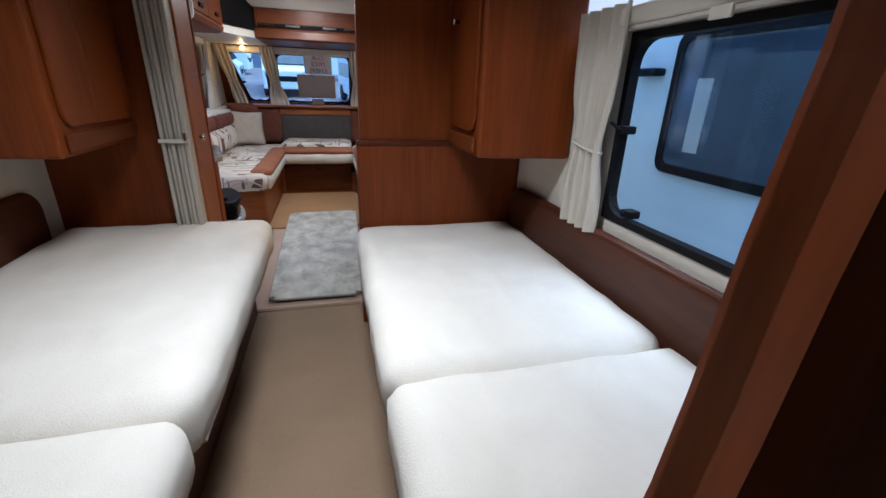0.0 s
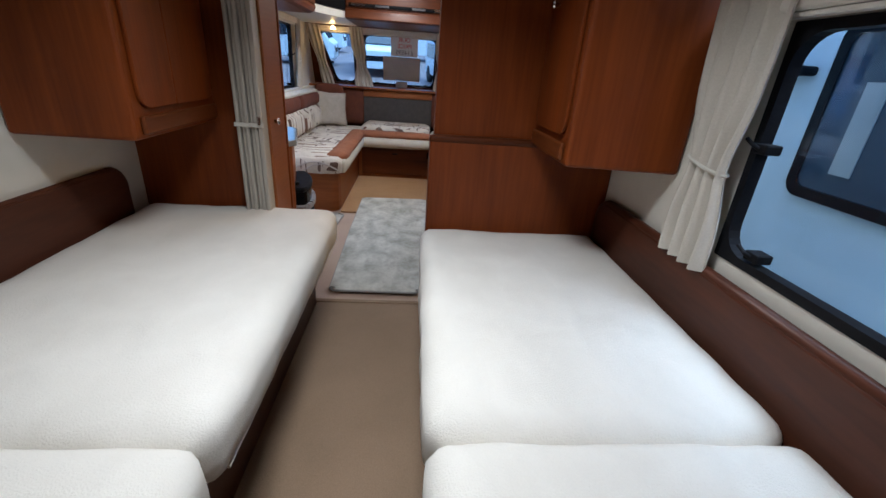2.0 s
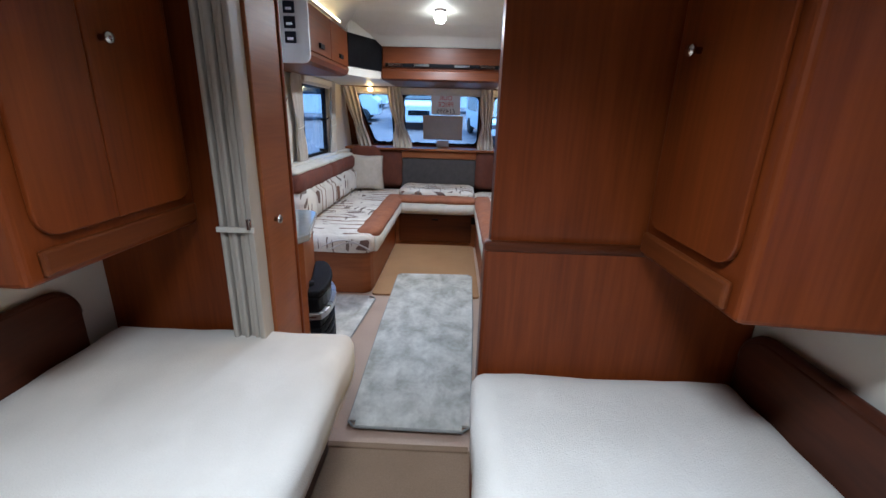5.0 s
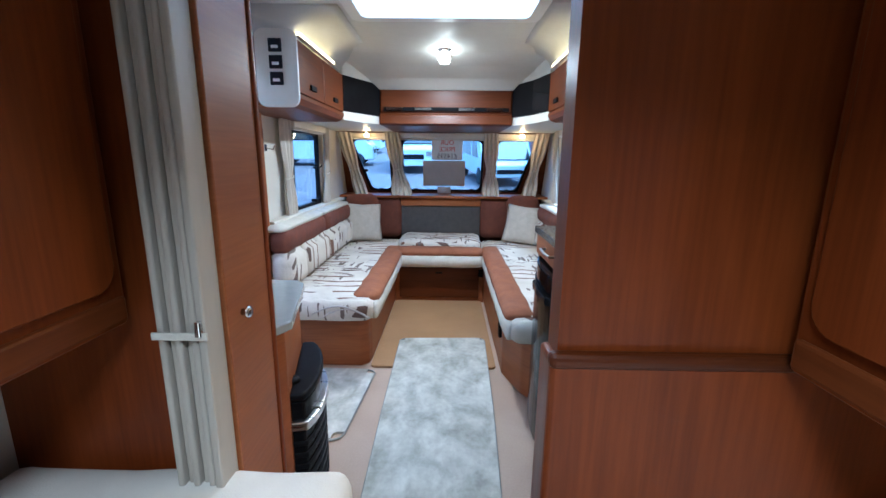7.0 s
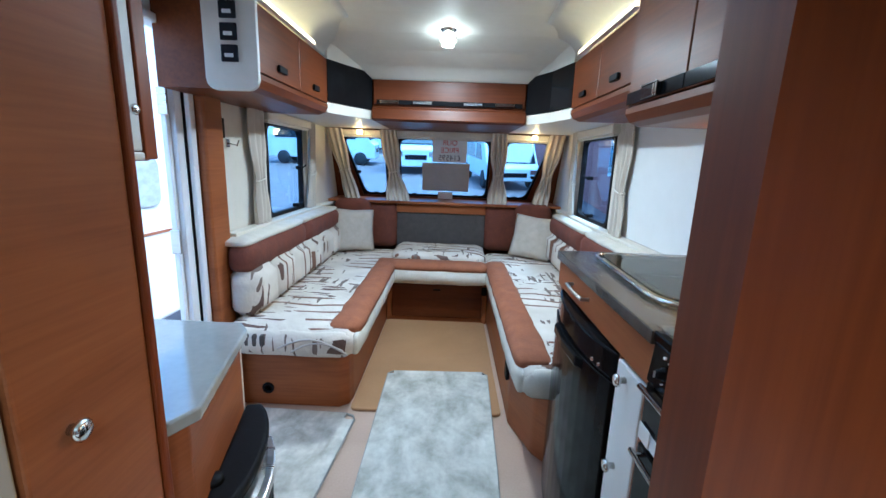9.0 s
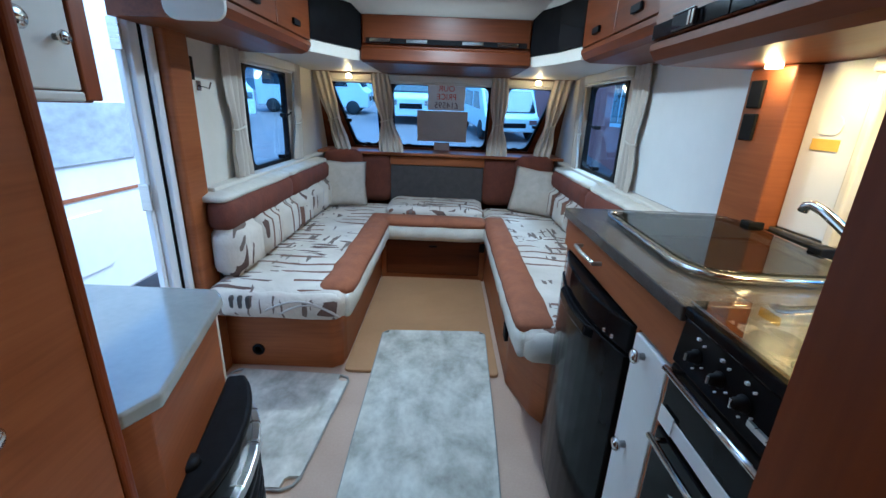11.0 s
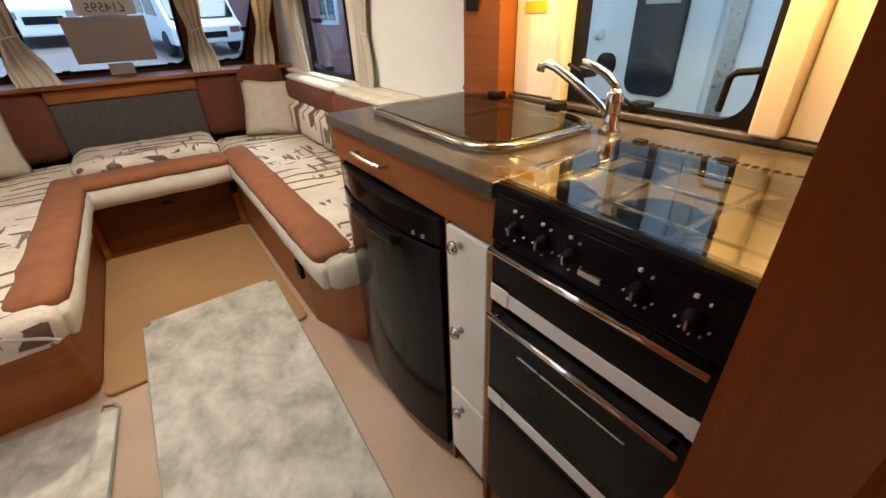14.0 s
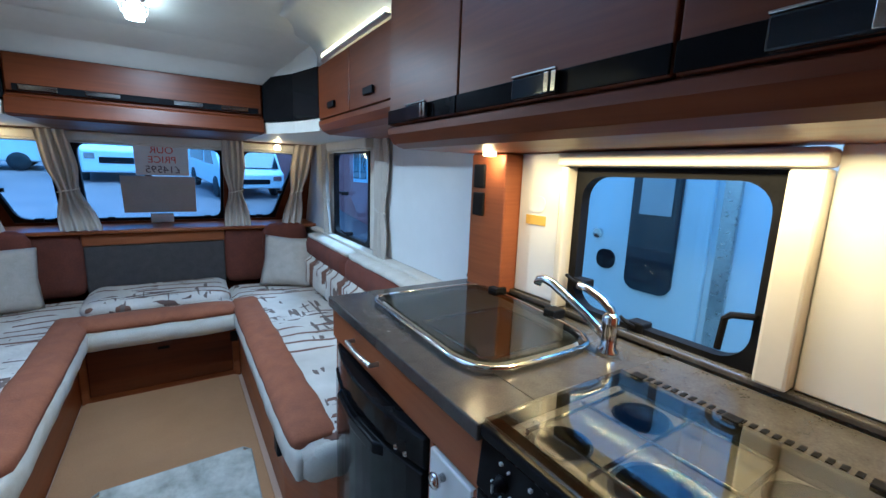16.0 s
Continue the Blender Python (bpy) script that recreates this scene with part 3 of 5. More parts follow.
def curtain(origin, along, w_top, w_bot, z0, z1, folds=4, amp=0.016, lean=0.0, tie=0.55, waist=0.45, label="beige curtain tied back beside a window"):
    """Pleated cloth, two layers thick, gathered by a tie."""
    ax = Vector(along).normalized()
    nx = Vector((-ax.y, ax.x, 0))
    q = bmesh.new()
    rows, cols = 22, folds * 8
    seed = origin[1] * 3.1 + origin[0]
    layers = []
    for off in (0, 0.004):
        grid = []
        for i in range(rows + 1):
            t = i / rows
            z = z1 + (z0 - z1) * t
            w = w_top + (w_bot - w_top) * t
            pinch = math.exp(-((t - tie) / 0.16) ** 2)
            w *= 1 - (1 - waist) * pinch
            row = []
            for j in range(cols + 1):
                u = j / cols
                a = amp * (0.55 + 0.45 * t) * math.sin(2 * math.pi * folds * u + 0.8 * math.sin(3 * t + seed)) + 0.006 * noise.noise(Vector((u * 4 + seed, t * 3, 0)))
                p = Vector(origin) + ax * ((u - 0.5) * w + lean * t) + nx * (a + off)
                row.append(q.verts.new((p.x, p.y, z)))
            grid.append(row)
        layers.append(grid)
    for g, flip in ((layers[0], False), (layers[1], True)):
        for i in range(rows):
            for j in range(cols):
                f = [g[i][j], g[i + 1][j], g[i + 1][j + 1], g[i][j + 1]]
                q.faces.new(f[::-1] if flip else f)
    a, b = layers
    for i in range(rows):
        for j in (0, cols):
            q.faces.new((a[i][j], a[i + 1][j], b[i + 1][j], b[i][j]))
    c = thing("curtain", (origin[0], origin[1], z0), label, "curtain", "caravan curtains")
    part("cloth", q, CURTAIN, c, smooth=True)
    zt = z1 + (z0 - z1) * tie
    p = Vector(origin) + ax * lean * tie
    wt = (w_top + (w_bot - w_top) * tie) * waist / 2 + 0.002
    pts = [(p.x + ax.x * wt * math.cos(k) + nx.x * 0.022 * math.sin(k), p.y + ax.y * wt * math.cos(k) + nx.y * 0.022 * math.sin(k), zt + 0.012 * math.cos(k)) for k in [2 * math.pi * i / 16 for i in range(17)]]
    part("tie", tube(pts, 0.0045, 8), CREAMCLOTH, c, "cream curtain tie")


curtain((1.012, 2.19, 0), (0, 1, 0), 0.25, 0.20, 0.692, 1.375, 4, 0.020, 0.0, 0.60, 0.72)
curtain((1.015, 1.33, 0), (0, 1, 0), 0.17, 0.15, 0.665, 1.36, 3, 0.018, 0.0, 0.62, 0.7)
curtain((-0.925, 4.79, 0), (0, 1, 0), 0.16, 0.15, 0.895, 1.49, 3, 0.018, 0.01, 0.6, 0.6)
curtain((-0.925, 5.66, 0), (0, 1, 0), 0.12, 0.13, 0.895, 1.50, 3, 0.016, -0.05, 0.6, 0.7)
curtain((1.015, 4.84, 0), (0, 1, 0), 0.16, 0.16, 0.895, 1.49, 3, 0.018, 0.0, 0.6, 0.6)
curtain((1.015, 5.78, 0), (0, 1, 0), 0.12, 0.12, 0.895, 1.50, 3, 0.016, -0.06, 0.6, 0.7)
curtain((-0.45, 6.11, 0), (1, 0, 0), 0.13, 0.20, 0.915, 1.55, 4, 0.018, 0.10, 0.62, 0.55)
curtain((0.485, 6.11, 0), (1, 0, 0), 0.13, 0.17, 0.915, 1.55, 4, 0.018, 0.01, 0.62, 0.55)
curtain((-0.91, 6.11, 0), (1, 0, 0), 0.14, 0.13, 0.915, 1.55, 3, 0.018, 0.17, 0.62, 0.7)
curtain((0.975, 6.11, 0), (1, 0, 0), 0.14, 0.14, 0.915, 1.55, 3, 0.018, -0.12, 0.62, 0.6)


# ---- beds ----
def bed(x0, x1, y0, y1, seam, aisle, label):
    b = thing("bed", ((x0 + x1) / 2, (y0 + y1) / 2, 0), label, "bed", "twin beds")
    xi = x1 - 0.12 if aisle > 0 else x0 + 0.045
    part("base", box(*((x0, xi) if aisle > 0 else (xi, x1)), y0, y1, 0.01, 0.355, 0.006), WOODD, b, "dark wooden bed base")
    part("slat_board", box(*((x0, xi + 0.05) if aisle > 0 else (xi - 0.02, x1)), y0, y1, 0.357, 0.372, 0.004), WOODH, b)
    for k, (a, c) in enumerate(((seam + 0.003, y1), (y0, seam - 0.003))):
        m = part("mattress", soft(x0, x1, a, c, 0.375, 0.525, 0.04, 0.008, 0.006, 0.03, k + aisle), SHEET, b, "white quilted mattress cover")
        xs = x1 if aisle > 0 else x0
        part("seam_piping", tube([(xs - aisle * 0.004, y, 0.386 + 0.002 * math.sin(y * 40)) for y in [a + 0.05 + (c - a - 0.1) * i / 30 for i in range(31)]], 0.004, 6), SHEET, m)


bed(-0.945, -0.125, 1.06, 2.985, 1.68, 1, "single bed with bare white mattress in two parts")
bed(0.268, 1.025, 1.15, 2.80, 1.69, -1, "single bed with bare white mattress in two parts")


def side_board(x0, x1, yend, z1, y0, label):
    pts = [(y0, 0.38), (yend, 0.38), (yend, z1 - 0.09)] + [(yend - 0.09 + 0.09 * math.cos(radians(a)), z1 - 0.09 + 0.09 * math.sin(radians(a))) for a in (15, 30, 45, 60, 75, 90)] + [(y0, z1)]
    h = thing("headboard", (x0, (y0 + yend) / 2, 0.38), label, "headboard", "bed side boards")
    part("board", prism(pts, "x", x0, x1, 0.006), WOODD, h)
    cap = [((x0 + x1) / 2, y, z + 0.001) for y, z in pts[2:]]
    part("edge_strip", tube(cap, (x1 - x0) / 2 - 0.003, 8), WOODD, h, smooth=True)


side_board(XL + 0.002, XL + 0.028, 2.86, 0.71, 1.07, "dark wooden bolster board along the bed wall")
side_board(XR - 0.042, XR - 0.002, 2.79, 0.69, 1.15, "dark wooden bolster board along the bed wall")


def bed_locker(s, xw, xf, y0, y1, ys, ym, ky, label):
    """Wall locker over a bed with a slanting end; s is the side of the aisle."""
    c = thing("wall_locker", ((xw + xf) / 2, (y0 + y1) / 2, 0.9), label, "cabinet", "lockers over the beds")
    part("body", prism([(xw, ys), (xf, y0), (xf, y1), (xw, y1)], "z", 0.895, H - 0.002, 0.012, 3), WOOD, c)
    part("bottom_rail", box(*sorted((xf, xf + s * 0.016)), y0 + 0.03, y1 - 0.02, 0.91, 0.965, 0.007), WOODH, c)
    spans = ((y0 + 0.035, ym - 0.0015), (ym + 0.0015, y1 - 0.035)) if ym else ((y0 + 0.035, y1 - 0.035),)
    for ya, yb in spans:
        pts = round_rect(ya, yb, 0.985, H - 0.06, 0.05)
        cut = yb if yb > y1 - 0.1 else ya
        pts = [(u, v) if not ym or abs(u - cut) < (yb - ya) / 2 else ((yb if cut == ya else ya), 0.985 if v < 1.4 else H - 0.06) for u, v in pts]
        pts = [p for k, p in enumerate(pts) if p != pts[k - 1]]
        d = part("door", prism(pts, "x", *sorted((xf + s * 0.001, xf + s * 0.013)), 0.003), WOOD, c)
        if cut == yb:
            knob(d, (xf + s * 0.013, ky, 1.375), "x", s)


bed_locker(1, XL + 0.003, -0.60, 2.425, 2.965, 2.435, 2.658, 2.704, "cherry wood wall locker above the bed, chrome knob")
bed_locker(-1, XR - 0.003, 0.70, 2.40, 2.80, 2.365, 0, 2.675, "cherry wood wall locker above the bed, chrome knob")
# made-up housing for the bedroom's added fill light
bl = thing("bed_fill_housing", (0.1, 1.85, H), "slim white housing added for the fill light over the beds", "lamp")
part("housing", box(-0.1, 0.3, 1.73, 1.97, 1.895, H - 0.001, 0.01), WHITE, bl)


# ---- entrance: sideboard, heater, cupboard, door ----
sb = thing("sideboard", (-0.65, 3.4, 0), "cherry wood sideboard with glossy grey top", "cabinet")
sb_top = [(XL + 0.003, 3.205), (-0.392, 3.205), (-0.362, 3.265), (-0.455, 3.64), (-0.49, 3.68), (XL + 0.003, 3.68)]
part("body", prism([(XL + 0.003, 3.205), (-0.410, 3.205), (-0.388, 3.265), (-0.48, 3.64), (-0.50, 3.66), (XL + 0.003, 3.66)], "z", 0.0, 0.752, 0.004), SEATWOOD, sb)
part("worktop", prism(sb_top, "z", 0.754, 0.784, 0.006, 3), GLOSSTOP, sb, "glossy grey worktop")
part("edge_strip", box(-0.503, -0.490, 3.655, 3.668, 0.45, 0.75, 0.003), PLASTIC, sb, "cream edge strip")

ht = thing("gas_heater", (-0.46, 3.48, 0.02), "black gas heater with silver rim, set in the sideboard", "heater")
hang = radians(13.5)


def heater_poly(d, w):
    c, u, n = Vector((-0.44, 3.47)), Vector((-math.sin(hang), math.cos(hang))), Vector((math.cos(hang), math.sin(hang)))
    return [tuple(c + u * (w * math.sin(radians(a)) / math.sin(radians(60))) + n * (d * math.cos(radians(a)))) for a in range(-60, 61, 15)] + [tuple(c + u * w - n * 0.0), tuple(c - u * w - n * 0.0)]


part("casing", prism(heater_poly(0.085, 0.195), "z", 0.05, 0.50, 0.006), BLACK, ht, smooth=False)
part("rim", prism(heater_poly(0.105, 0.208), "z", 0.405, 0.435, 0.004), STEEL, ht, "silver rim")
part("top_cover", prism(heater_poly(0.092, 0.2), "z", 0.502, 0.53, 0.01, 3), RUBBER, ht)
for i in range(7):
    part("grille_slat", prism(heater_poly(0.095, 0.199), "z", 0.09 + 0.042 * i, 0.108 + 0.042 * i, 0.003), RUBBER, ht)
part("dial", lathe([(0.022, 0), (0.02, 0.012), (0.0, 0.014)], (-0.41, 3.36, 0.53)), RUBBER, ht, "black thermostat dial", True)

cb = thing("wall_cupboard", (-0.83, 3.4, 1.24), "wall cupboard with cream door and wooden frame", "cabinet")
part("body", box(XL + 0.003, -0.712, 3.12, 3.69, 1.235, H - 0.002, 0.006), WOOD, cb)
cbd = part("door", box(-0.711, -0.695, 3.14, 3.64, 1.26, H - 0.03, 0.004), CREAM, cb, "cream door")
part("door_trim", box(-0.711, -0.690, 3.642, 3.688, 1.24, H - 0.02, 0.004), WOOD, cb)
part("bottom_trim", box(-0.711, -0.690, 3.13, 3.64, 1.238, 1.258, 0.004), PLASTIC, cb)
knob(cbd, (-0.695, 3.60, 1.36), "x", 1)
knob(cbd, (-0.695, 3.51, 1.38), "x", 1, 0.02)

ed = thing("door_2", (XL, 4.0, 0), "open caravan entrance door in a white aluminium frame", "door", kind="structure")
part("frame_side", box(XL - 0.05, XL + 0.012, 4.275, 4.312, 0, 1.73, 0.006), ALU, ed)
part("frame_step", box(XL - 0.055, XL - 0.015, 4.225, 4.273, 0, 1.73, 0.005), ALU, ed)
part("frame_lip", box(XL - 0.058, XL - 0.035, 4.20, 4.223, 0, 1.73, 0.004), ALU, ed)
part("frame_side", box(XL - 0.05, XL + 0.02, 3.722, 3.752, 0, 1.73, 0.006), ALU, ed)
part("frame_top", box(XL - 0.05, XL + 0.02, 3.752, 4.275, 1.70, 1.732, 0.006), ALU, ed)
leaf = part("leaf", box(XL - 0.10, XL - 0.06, 4.34, 4.90, 0.02, 1.70, 0.012, 3), ALU, ed, "white door leaf swung open")
for z in (0.35, 0.85, 1.4):
    part("hinge", box(XL - 0.06, XL - 0.02, 4.190, 4.199, z, z + 0.10, 0.003), STEEL, leaf)
part("seal", tube([(XL - 0.012, 4.274, 0.02), (XL - 0.012, 4.274, 1.7)], 0.006), RUBBER, ed)
structure("trim_door_jamb", box(XL + 0.002, XL + 0.045, 4.315, 4.46, 0, H - 0.01, 0.012, 3), SEATWOOD, "wooden upright beside the entrance door", "trim")
ch = thing("coat_hook", (XL, 4.56, 1.3), "small chrome coat hook on the wall", "hook")
part("hook_arm", tube([(XL + 0.002, 4.56, 1.31), (XL + 0.05, 4.56, 1.30), (XL + 0.06, 4.56, 1.325)], 0.004), CHROME, ch)
part("backplate", box(XL + 0.001, XL + 0.01, 4.545, 4.575, 1.29, 1.33, 0.003), CHROME, ch)
sk = thing("wall_switch", (XL, 4.52, 1.36), "black plastic wall switch by the door", "switch")
part("plate", box(XL + 0.001, XL + 0.014, 4.49, 4.53, 1.33, 1.42, 0.004), RUBBER, sk)


# ---- lounge seats ----
def seat(name, base_pts, x_in, x_out, y0, y1, s, label):
    """Bench: wooden base, patterned cushion with a rust band along its aisle edge. s: the way to the aisle."""
    b = thing(name, ((x_in + x_out) / 2, (y0 + y1) / 2, 0), label, "bench", "lounge benches")
    part("base", prism(base_pts, "z", 0.0, 0.352, 0.012, 3), SEATWOOD, b, "wooden bench base")
    lo, hi = sorted((x_in, x_out))
    c = part("cushion", soft(lo, hi, y0, y1, 0.355, 0.485, 0.045, 0.012, 0.006, 0.04, s), PATTERN, b, "cream cushion with brown strokes")
    bl_, bh = sorted((x_in + s * 0.012, x_in - s * 0.138))
    part("band", soft(bl_, bh, y0 + 0.045, y1 - 0.40, 0.44, 0.506, 0.03, 0.006, 0.004, 0.03, 3 + s), BROWNCLOTH, c, "rust suede band")
    part("border", soft(*sorted((x_in - s * 0.03, x_in + s * 0.016)), y0 + 0.02, y1 - 0.30, 0.360, 0.468, 0.035, 0.006, 0.004, 0.03, 7 + s), CREAMCLOTH, c, "cream quilted border")
    part("end_border", soft(lo + 0.02, hi - 0.02, y0 - 0.012, y0 + 0.05, 0.36, 0.47, 0.03, 0.006, 0.006, 0.03, 9 + s), CREAMCLOTH if s < 0 else PATTERN, c)
    return b


sl = seat("bench_seat", [(XL + 0.003, 4.465), (-0.43, 4.465), (-0.385, 4.50), (-0.375, 4.56), (-0.375, 6.2), (XL + 0.003, 6.2)], -0.31, -0.93, 4.31, 6.14, 1, "lounge bench with patterned cream cushion on wooden base")
part("vent_ring", lathe([(0.026, 0), (0.030, -0.004), (0.030, -0.010), (0.018, -0.012), (0.018, 0.0)], (-0.79, 4.465, 0.10), "y"), RUBBER, sl, "black round vent")
seat("bench_seat", [(XR - 0.003, 4.10), (0.56, 4.10), (0.50, 4.18), (0.425, 4.40), (0.42, 6.2), (XR - 0.003, 6.2)], 0.405, 1.0, 4.04, 6.14, -1, "lounge bench with patterned cream cushion on wooden base")
single("wall_socket", box(0.405, 0.424, 4.42, 4.48, 0.22, 0.30, 0.006), RUBBER, "black socket on the bench front", "socket")
single("wall_socket", box(0.36, 0.41, 5.652, 5.667, 0.24, 0.31, 0.005), RUBBER, "black socket on the chest front", "socket")

fc = thing("front_chest", (0.02, 6.0, 0), "wooden front chest with patterned cushion between the benches", "bench")
part("base", box(-0.372, 0.418, 5.668, 6.40, 0, 0.352, 0.006), SEATWOOD, fc, "wooden chest base")
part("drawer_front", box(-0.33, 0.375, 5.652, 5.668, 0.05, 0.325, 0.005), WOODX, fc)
part("handle", box(-0.01, 0.05, 5.642, 5.654, 0.27, 0.285, 0.003), RUBBER, fc)
part("cushion", soft(-0.37, 0.41, 5.55, 6.16, 0.357, 0.49, 0.045, 0.01, 0.006, 0.04, 4), PATTERN, fc, "cream cushion with brown strokes")
part("band", soft(-0.36, 0.40, 5.535, 5.69, 0.445, 0.507, 0.03, 0.006, 0.004, 0.03, 5), BROWNCLOTH, fc, "rust suede band")
part("border", soft(-0.365, 0.405, 5.528, 5.57, 0.362, 0.455, 0.025, 0.008, 0.004, 0.03, 5), CREAMCLOTH, fc, "cream quilted border")
part("top_pad", soft(-0.345, 0.385, 5.74, 6.16, 0.47, 0.545, 0.03, 0.01, 0.006, 0.04, 6), PATTERN, fc, "raised patterned pad")


def backrest(xb, xf, y0, y1, n, group_label):
    """Back cushion along a wall: puffed patterned panels under a rust band and a cream top."""
    s = 1 if xf > xb else -1
    b = thing("back_cushion", ((xb + xf) / 2, (y0 + y1) / 2, 0.49), group_label, "cushion", "back cushions")
    step = (y1 - y0) / n
    for i in range(n):
        part("panel", soft(*sorted((xb, xf)), y0 + i * step + 0.002, y0 + (i + 1) * step - 0.002, 0.50, 0.725, 0.05, 0.02, 0.006, 0.035, i * 2.0), PATTERN, b, "puffed patterned panel")
    part("band", soft(*sorted((xb, xf - s * 0.012)), y0, y1, 0.715, 0.845, 0.035, 0.008, 0.004, 0.035, 2), DARKRUST, b, "rust suede band")
    part("top", soft(*sorted((xb - s * 0.03, xf - s * 0.03)), y0 + 0.004, y1, 0.835, 0.872, 0.02, 0.004, 0.003, 0.04, 1), CREAMCLOTH, b, "cream top edge")


backrest(-0.93, -0.80, 4.40, 5.17, 3, "cream patterned back cushion with rust band")
backrest(-0.93, -0.80, 5.18, 5.95, 3, "cream patterned back cushion with rust band")
backrest(1.02, 0.90, 4.25, 5.10, 3, "cream patterned back cushion with rust band")
backrest(1.02, 0.90, 5.11, 5.95, 3, "cream patterned back cushion with rust band")
for x0, x1 in ((XL + 0.003, -0.905), (0.995, XR - 0.003)):
    single("side_shelf", box(x0, x1, 4.47 if x0 < 0 else 4.12, 6.1, 0.868, 0.892, 0.006), CREAM, "cream shelf behind the back cushions", "shelf", "side shelves")

fb = thing("front_cushion", (0.02, 6.25, 0.5), "rust suede front back cushion with dark grey centre", "cushion")
part("panel", soft(-0.80, -0.375, 6.17, 6.30, 0.50, 0.885, 0.03, 0.01, 0.003, 0.05), DARKRUST, fb)
part("panel", soft(0.415, 0.84, 6.17, 6.30, 0.50, 0.885, 0.03, 0.01, 0.003, 0.05), DARKRUST, fb)
part("centre_panel", box(-0.37, 0.41, 6.19, 6.26, 0.50, 0.805, 0.012), GREYCLOTH, fb, "dark grey cloth panel")
part("top_rail", box(-0.373, 0.413, 6.18, 6.27, 0.808, 0.88, 0.01), SEATWOOD, fb)
single("front_shelf", box(-0.96, 1.05, 6.13, 6.475, 0.888, 0.912, 0.008), SEATWOOD, "wooden shelf below the front windows", "shelf")


def scatter(at, w, rz, lean, material, label):
    q = bmesh.new()
    n = 14
    top, bot = {}, {}
    for i in range(n + 1):
        for j in range(n + 1):
            u, v = 2 * i / n - 1, 2 * j / n - 1
            k = (1 - u * u) * (1 - v * v)
            d = 0.055 * k ** 0.45
            pin = 1 - 0.07 * (1 - abs(u * v)) * max(abs(u), abs(v)) ** 3
            e = 0.004 * noise.noise(Vector((u * 3, v * 3, at[0])))
            for s, g in ((1, top), (-1, bot)):
                if s < 0 and max(i, j) in (0, n) or s < 0 and min(i, j) == 0 or s < 0 and (i == n or j == n):
                    g[i, j] = top[i, j]
                else:
                    g[i, j] = q.verts.new((u * pin * w / 2, -s * d + e, v * pin * w / 2))
    for i in range(n):
        for j in range(n):
            q.faces.new((top[i, j], top[i + 1, j], top[i + 1, j + 1], top[i, j + 1]))
            q.faces.new((bot[i, j + 1], bot[i + 1, j + 1], bot[i + 1, j], bot[i, j]))
    bmesh.ops.transform(q, matrix=pose(at[0], at[1], at[2] + w / 2 * math.cos(radians(lean)), -lean, 0, rz) @ pose(0, 0, 0, 0, 4, 0), verts=q.verts[:])
    c = thing("scatter_cushion", at, label, "cushion", "scatter cushions")
    part("cover", q, material, c, smooth=True)


scatter((-0.70, 5.95, 0.50), 0.36, 28, 16, PILLOW, "taupe scatter cushion leaning in the seat corner")
scatter((0.79, 5.92, 0.50), 0.36, -24, 18, PILLOW, "taupe scatter cushion leaning in the seat corner")
for x in (-0.72, 0.83):
    single("bolster", soft(x - 0.17, x + 0.13, 6.07, 6.16, 0.70, 0.915, 0.04, 0.01, 0.004), DARKRUST, "dark rust corner bolster on the seat", "cushion", "corner bolsters", True)

# rugs
rg = thing("rug", (0.07, 4.03, 0.0), "long pale grey runner rug on the floor", "rug")
rug_pts = [(-0.205, 3.105), (0.290, 3.10), (0.335, 4.0), (0.358, 4.845), (-0.225, 4.82), (-0.222, 4.0)]
rp = prism(rug_pts, "z", 0.019, 0.030)
bmesh.ops.bevel(rp, geom=[e for e in rp.edges if abs(e.verts[0].co.z - e.verts[1].co.z) > 0.005], offset=0.03, segments=4, affect="EDGES")
part("body", rp, RUG, rg)
part("binding", tube([(*p, 0.0235) for p in [(-0.205, 3.13), (-0.18, 3.102), (0.26, 3.097), (0.291, 3.125), (0.335, 4.0), (0.357, 4.815), (0.33, 4.846), (-0.20, 4.823), (-0.227, 4.795), (-0.222, 4.0), (-0.205, 3.13)]], 0.0055, 8), RUGEDGE, rg)
mt = thing("door_mat", (-0.62, 4.1, 0), "small pale grey mat by the entrance door", "rug")
mp_ = prism([(-0.90, 3.76), (-0.375, 3.76), (-0.325, 4.40), (-0.90, 4.42)], "z", 0.003, 0.016)
bmesh.ops.bevel(mp_, geom=[e for e in mp_.edges if abs(e.verts[0].co.z - e.verts[1].co.z) > 0.005], offset=0.05, segments=5, affect="EDGES")
part("body", mp_, RUG, mt)
part("binding", tube([(*p, 0.008) for p in [(-0.87, 3.757), (-0.42, 3.757), (-0.385, 3.775), (-0.372, 3.81), (-0.328, 4.36), (-0.34, 4.39), (-0.38, 4.405), (-0.87, 4.42), (-0.90, 4.39), (-0.90, 3.79), (-0.87, 3.757)]], 0.006, 8), RUGEDGE, mt)
structure("trim_threshold", box(-0.44, 0.285, 3.005, 3.035, 0.001, 0.014, 0.005), CARPET, "carpet joining strip", "trim")


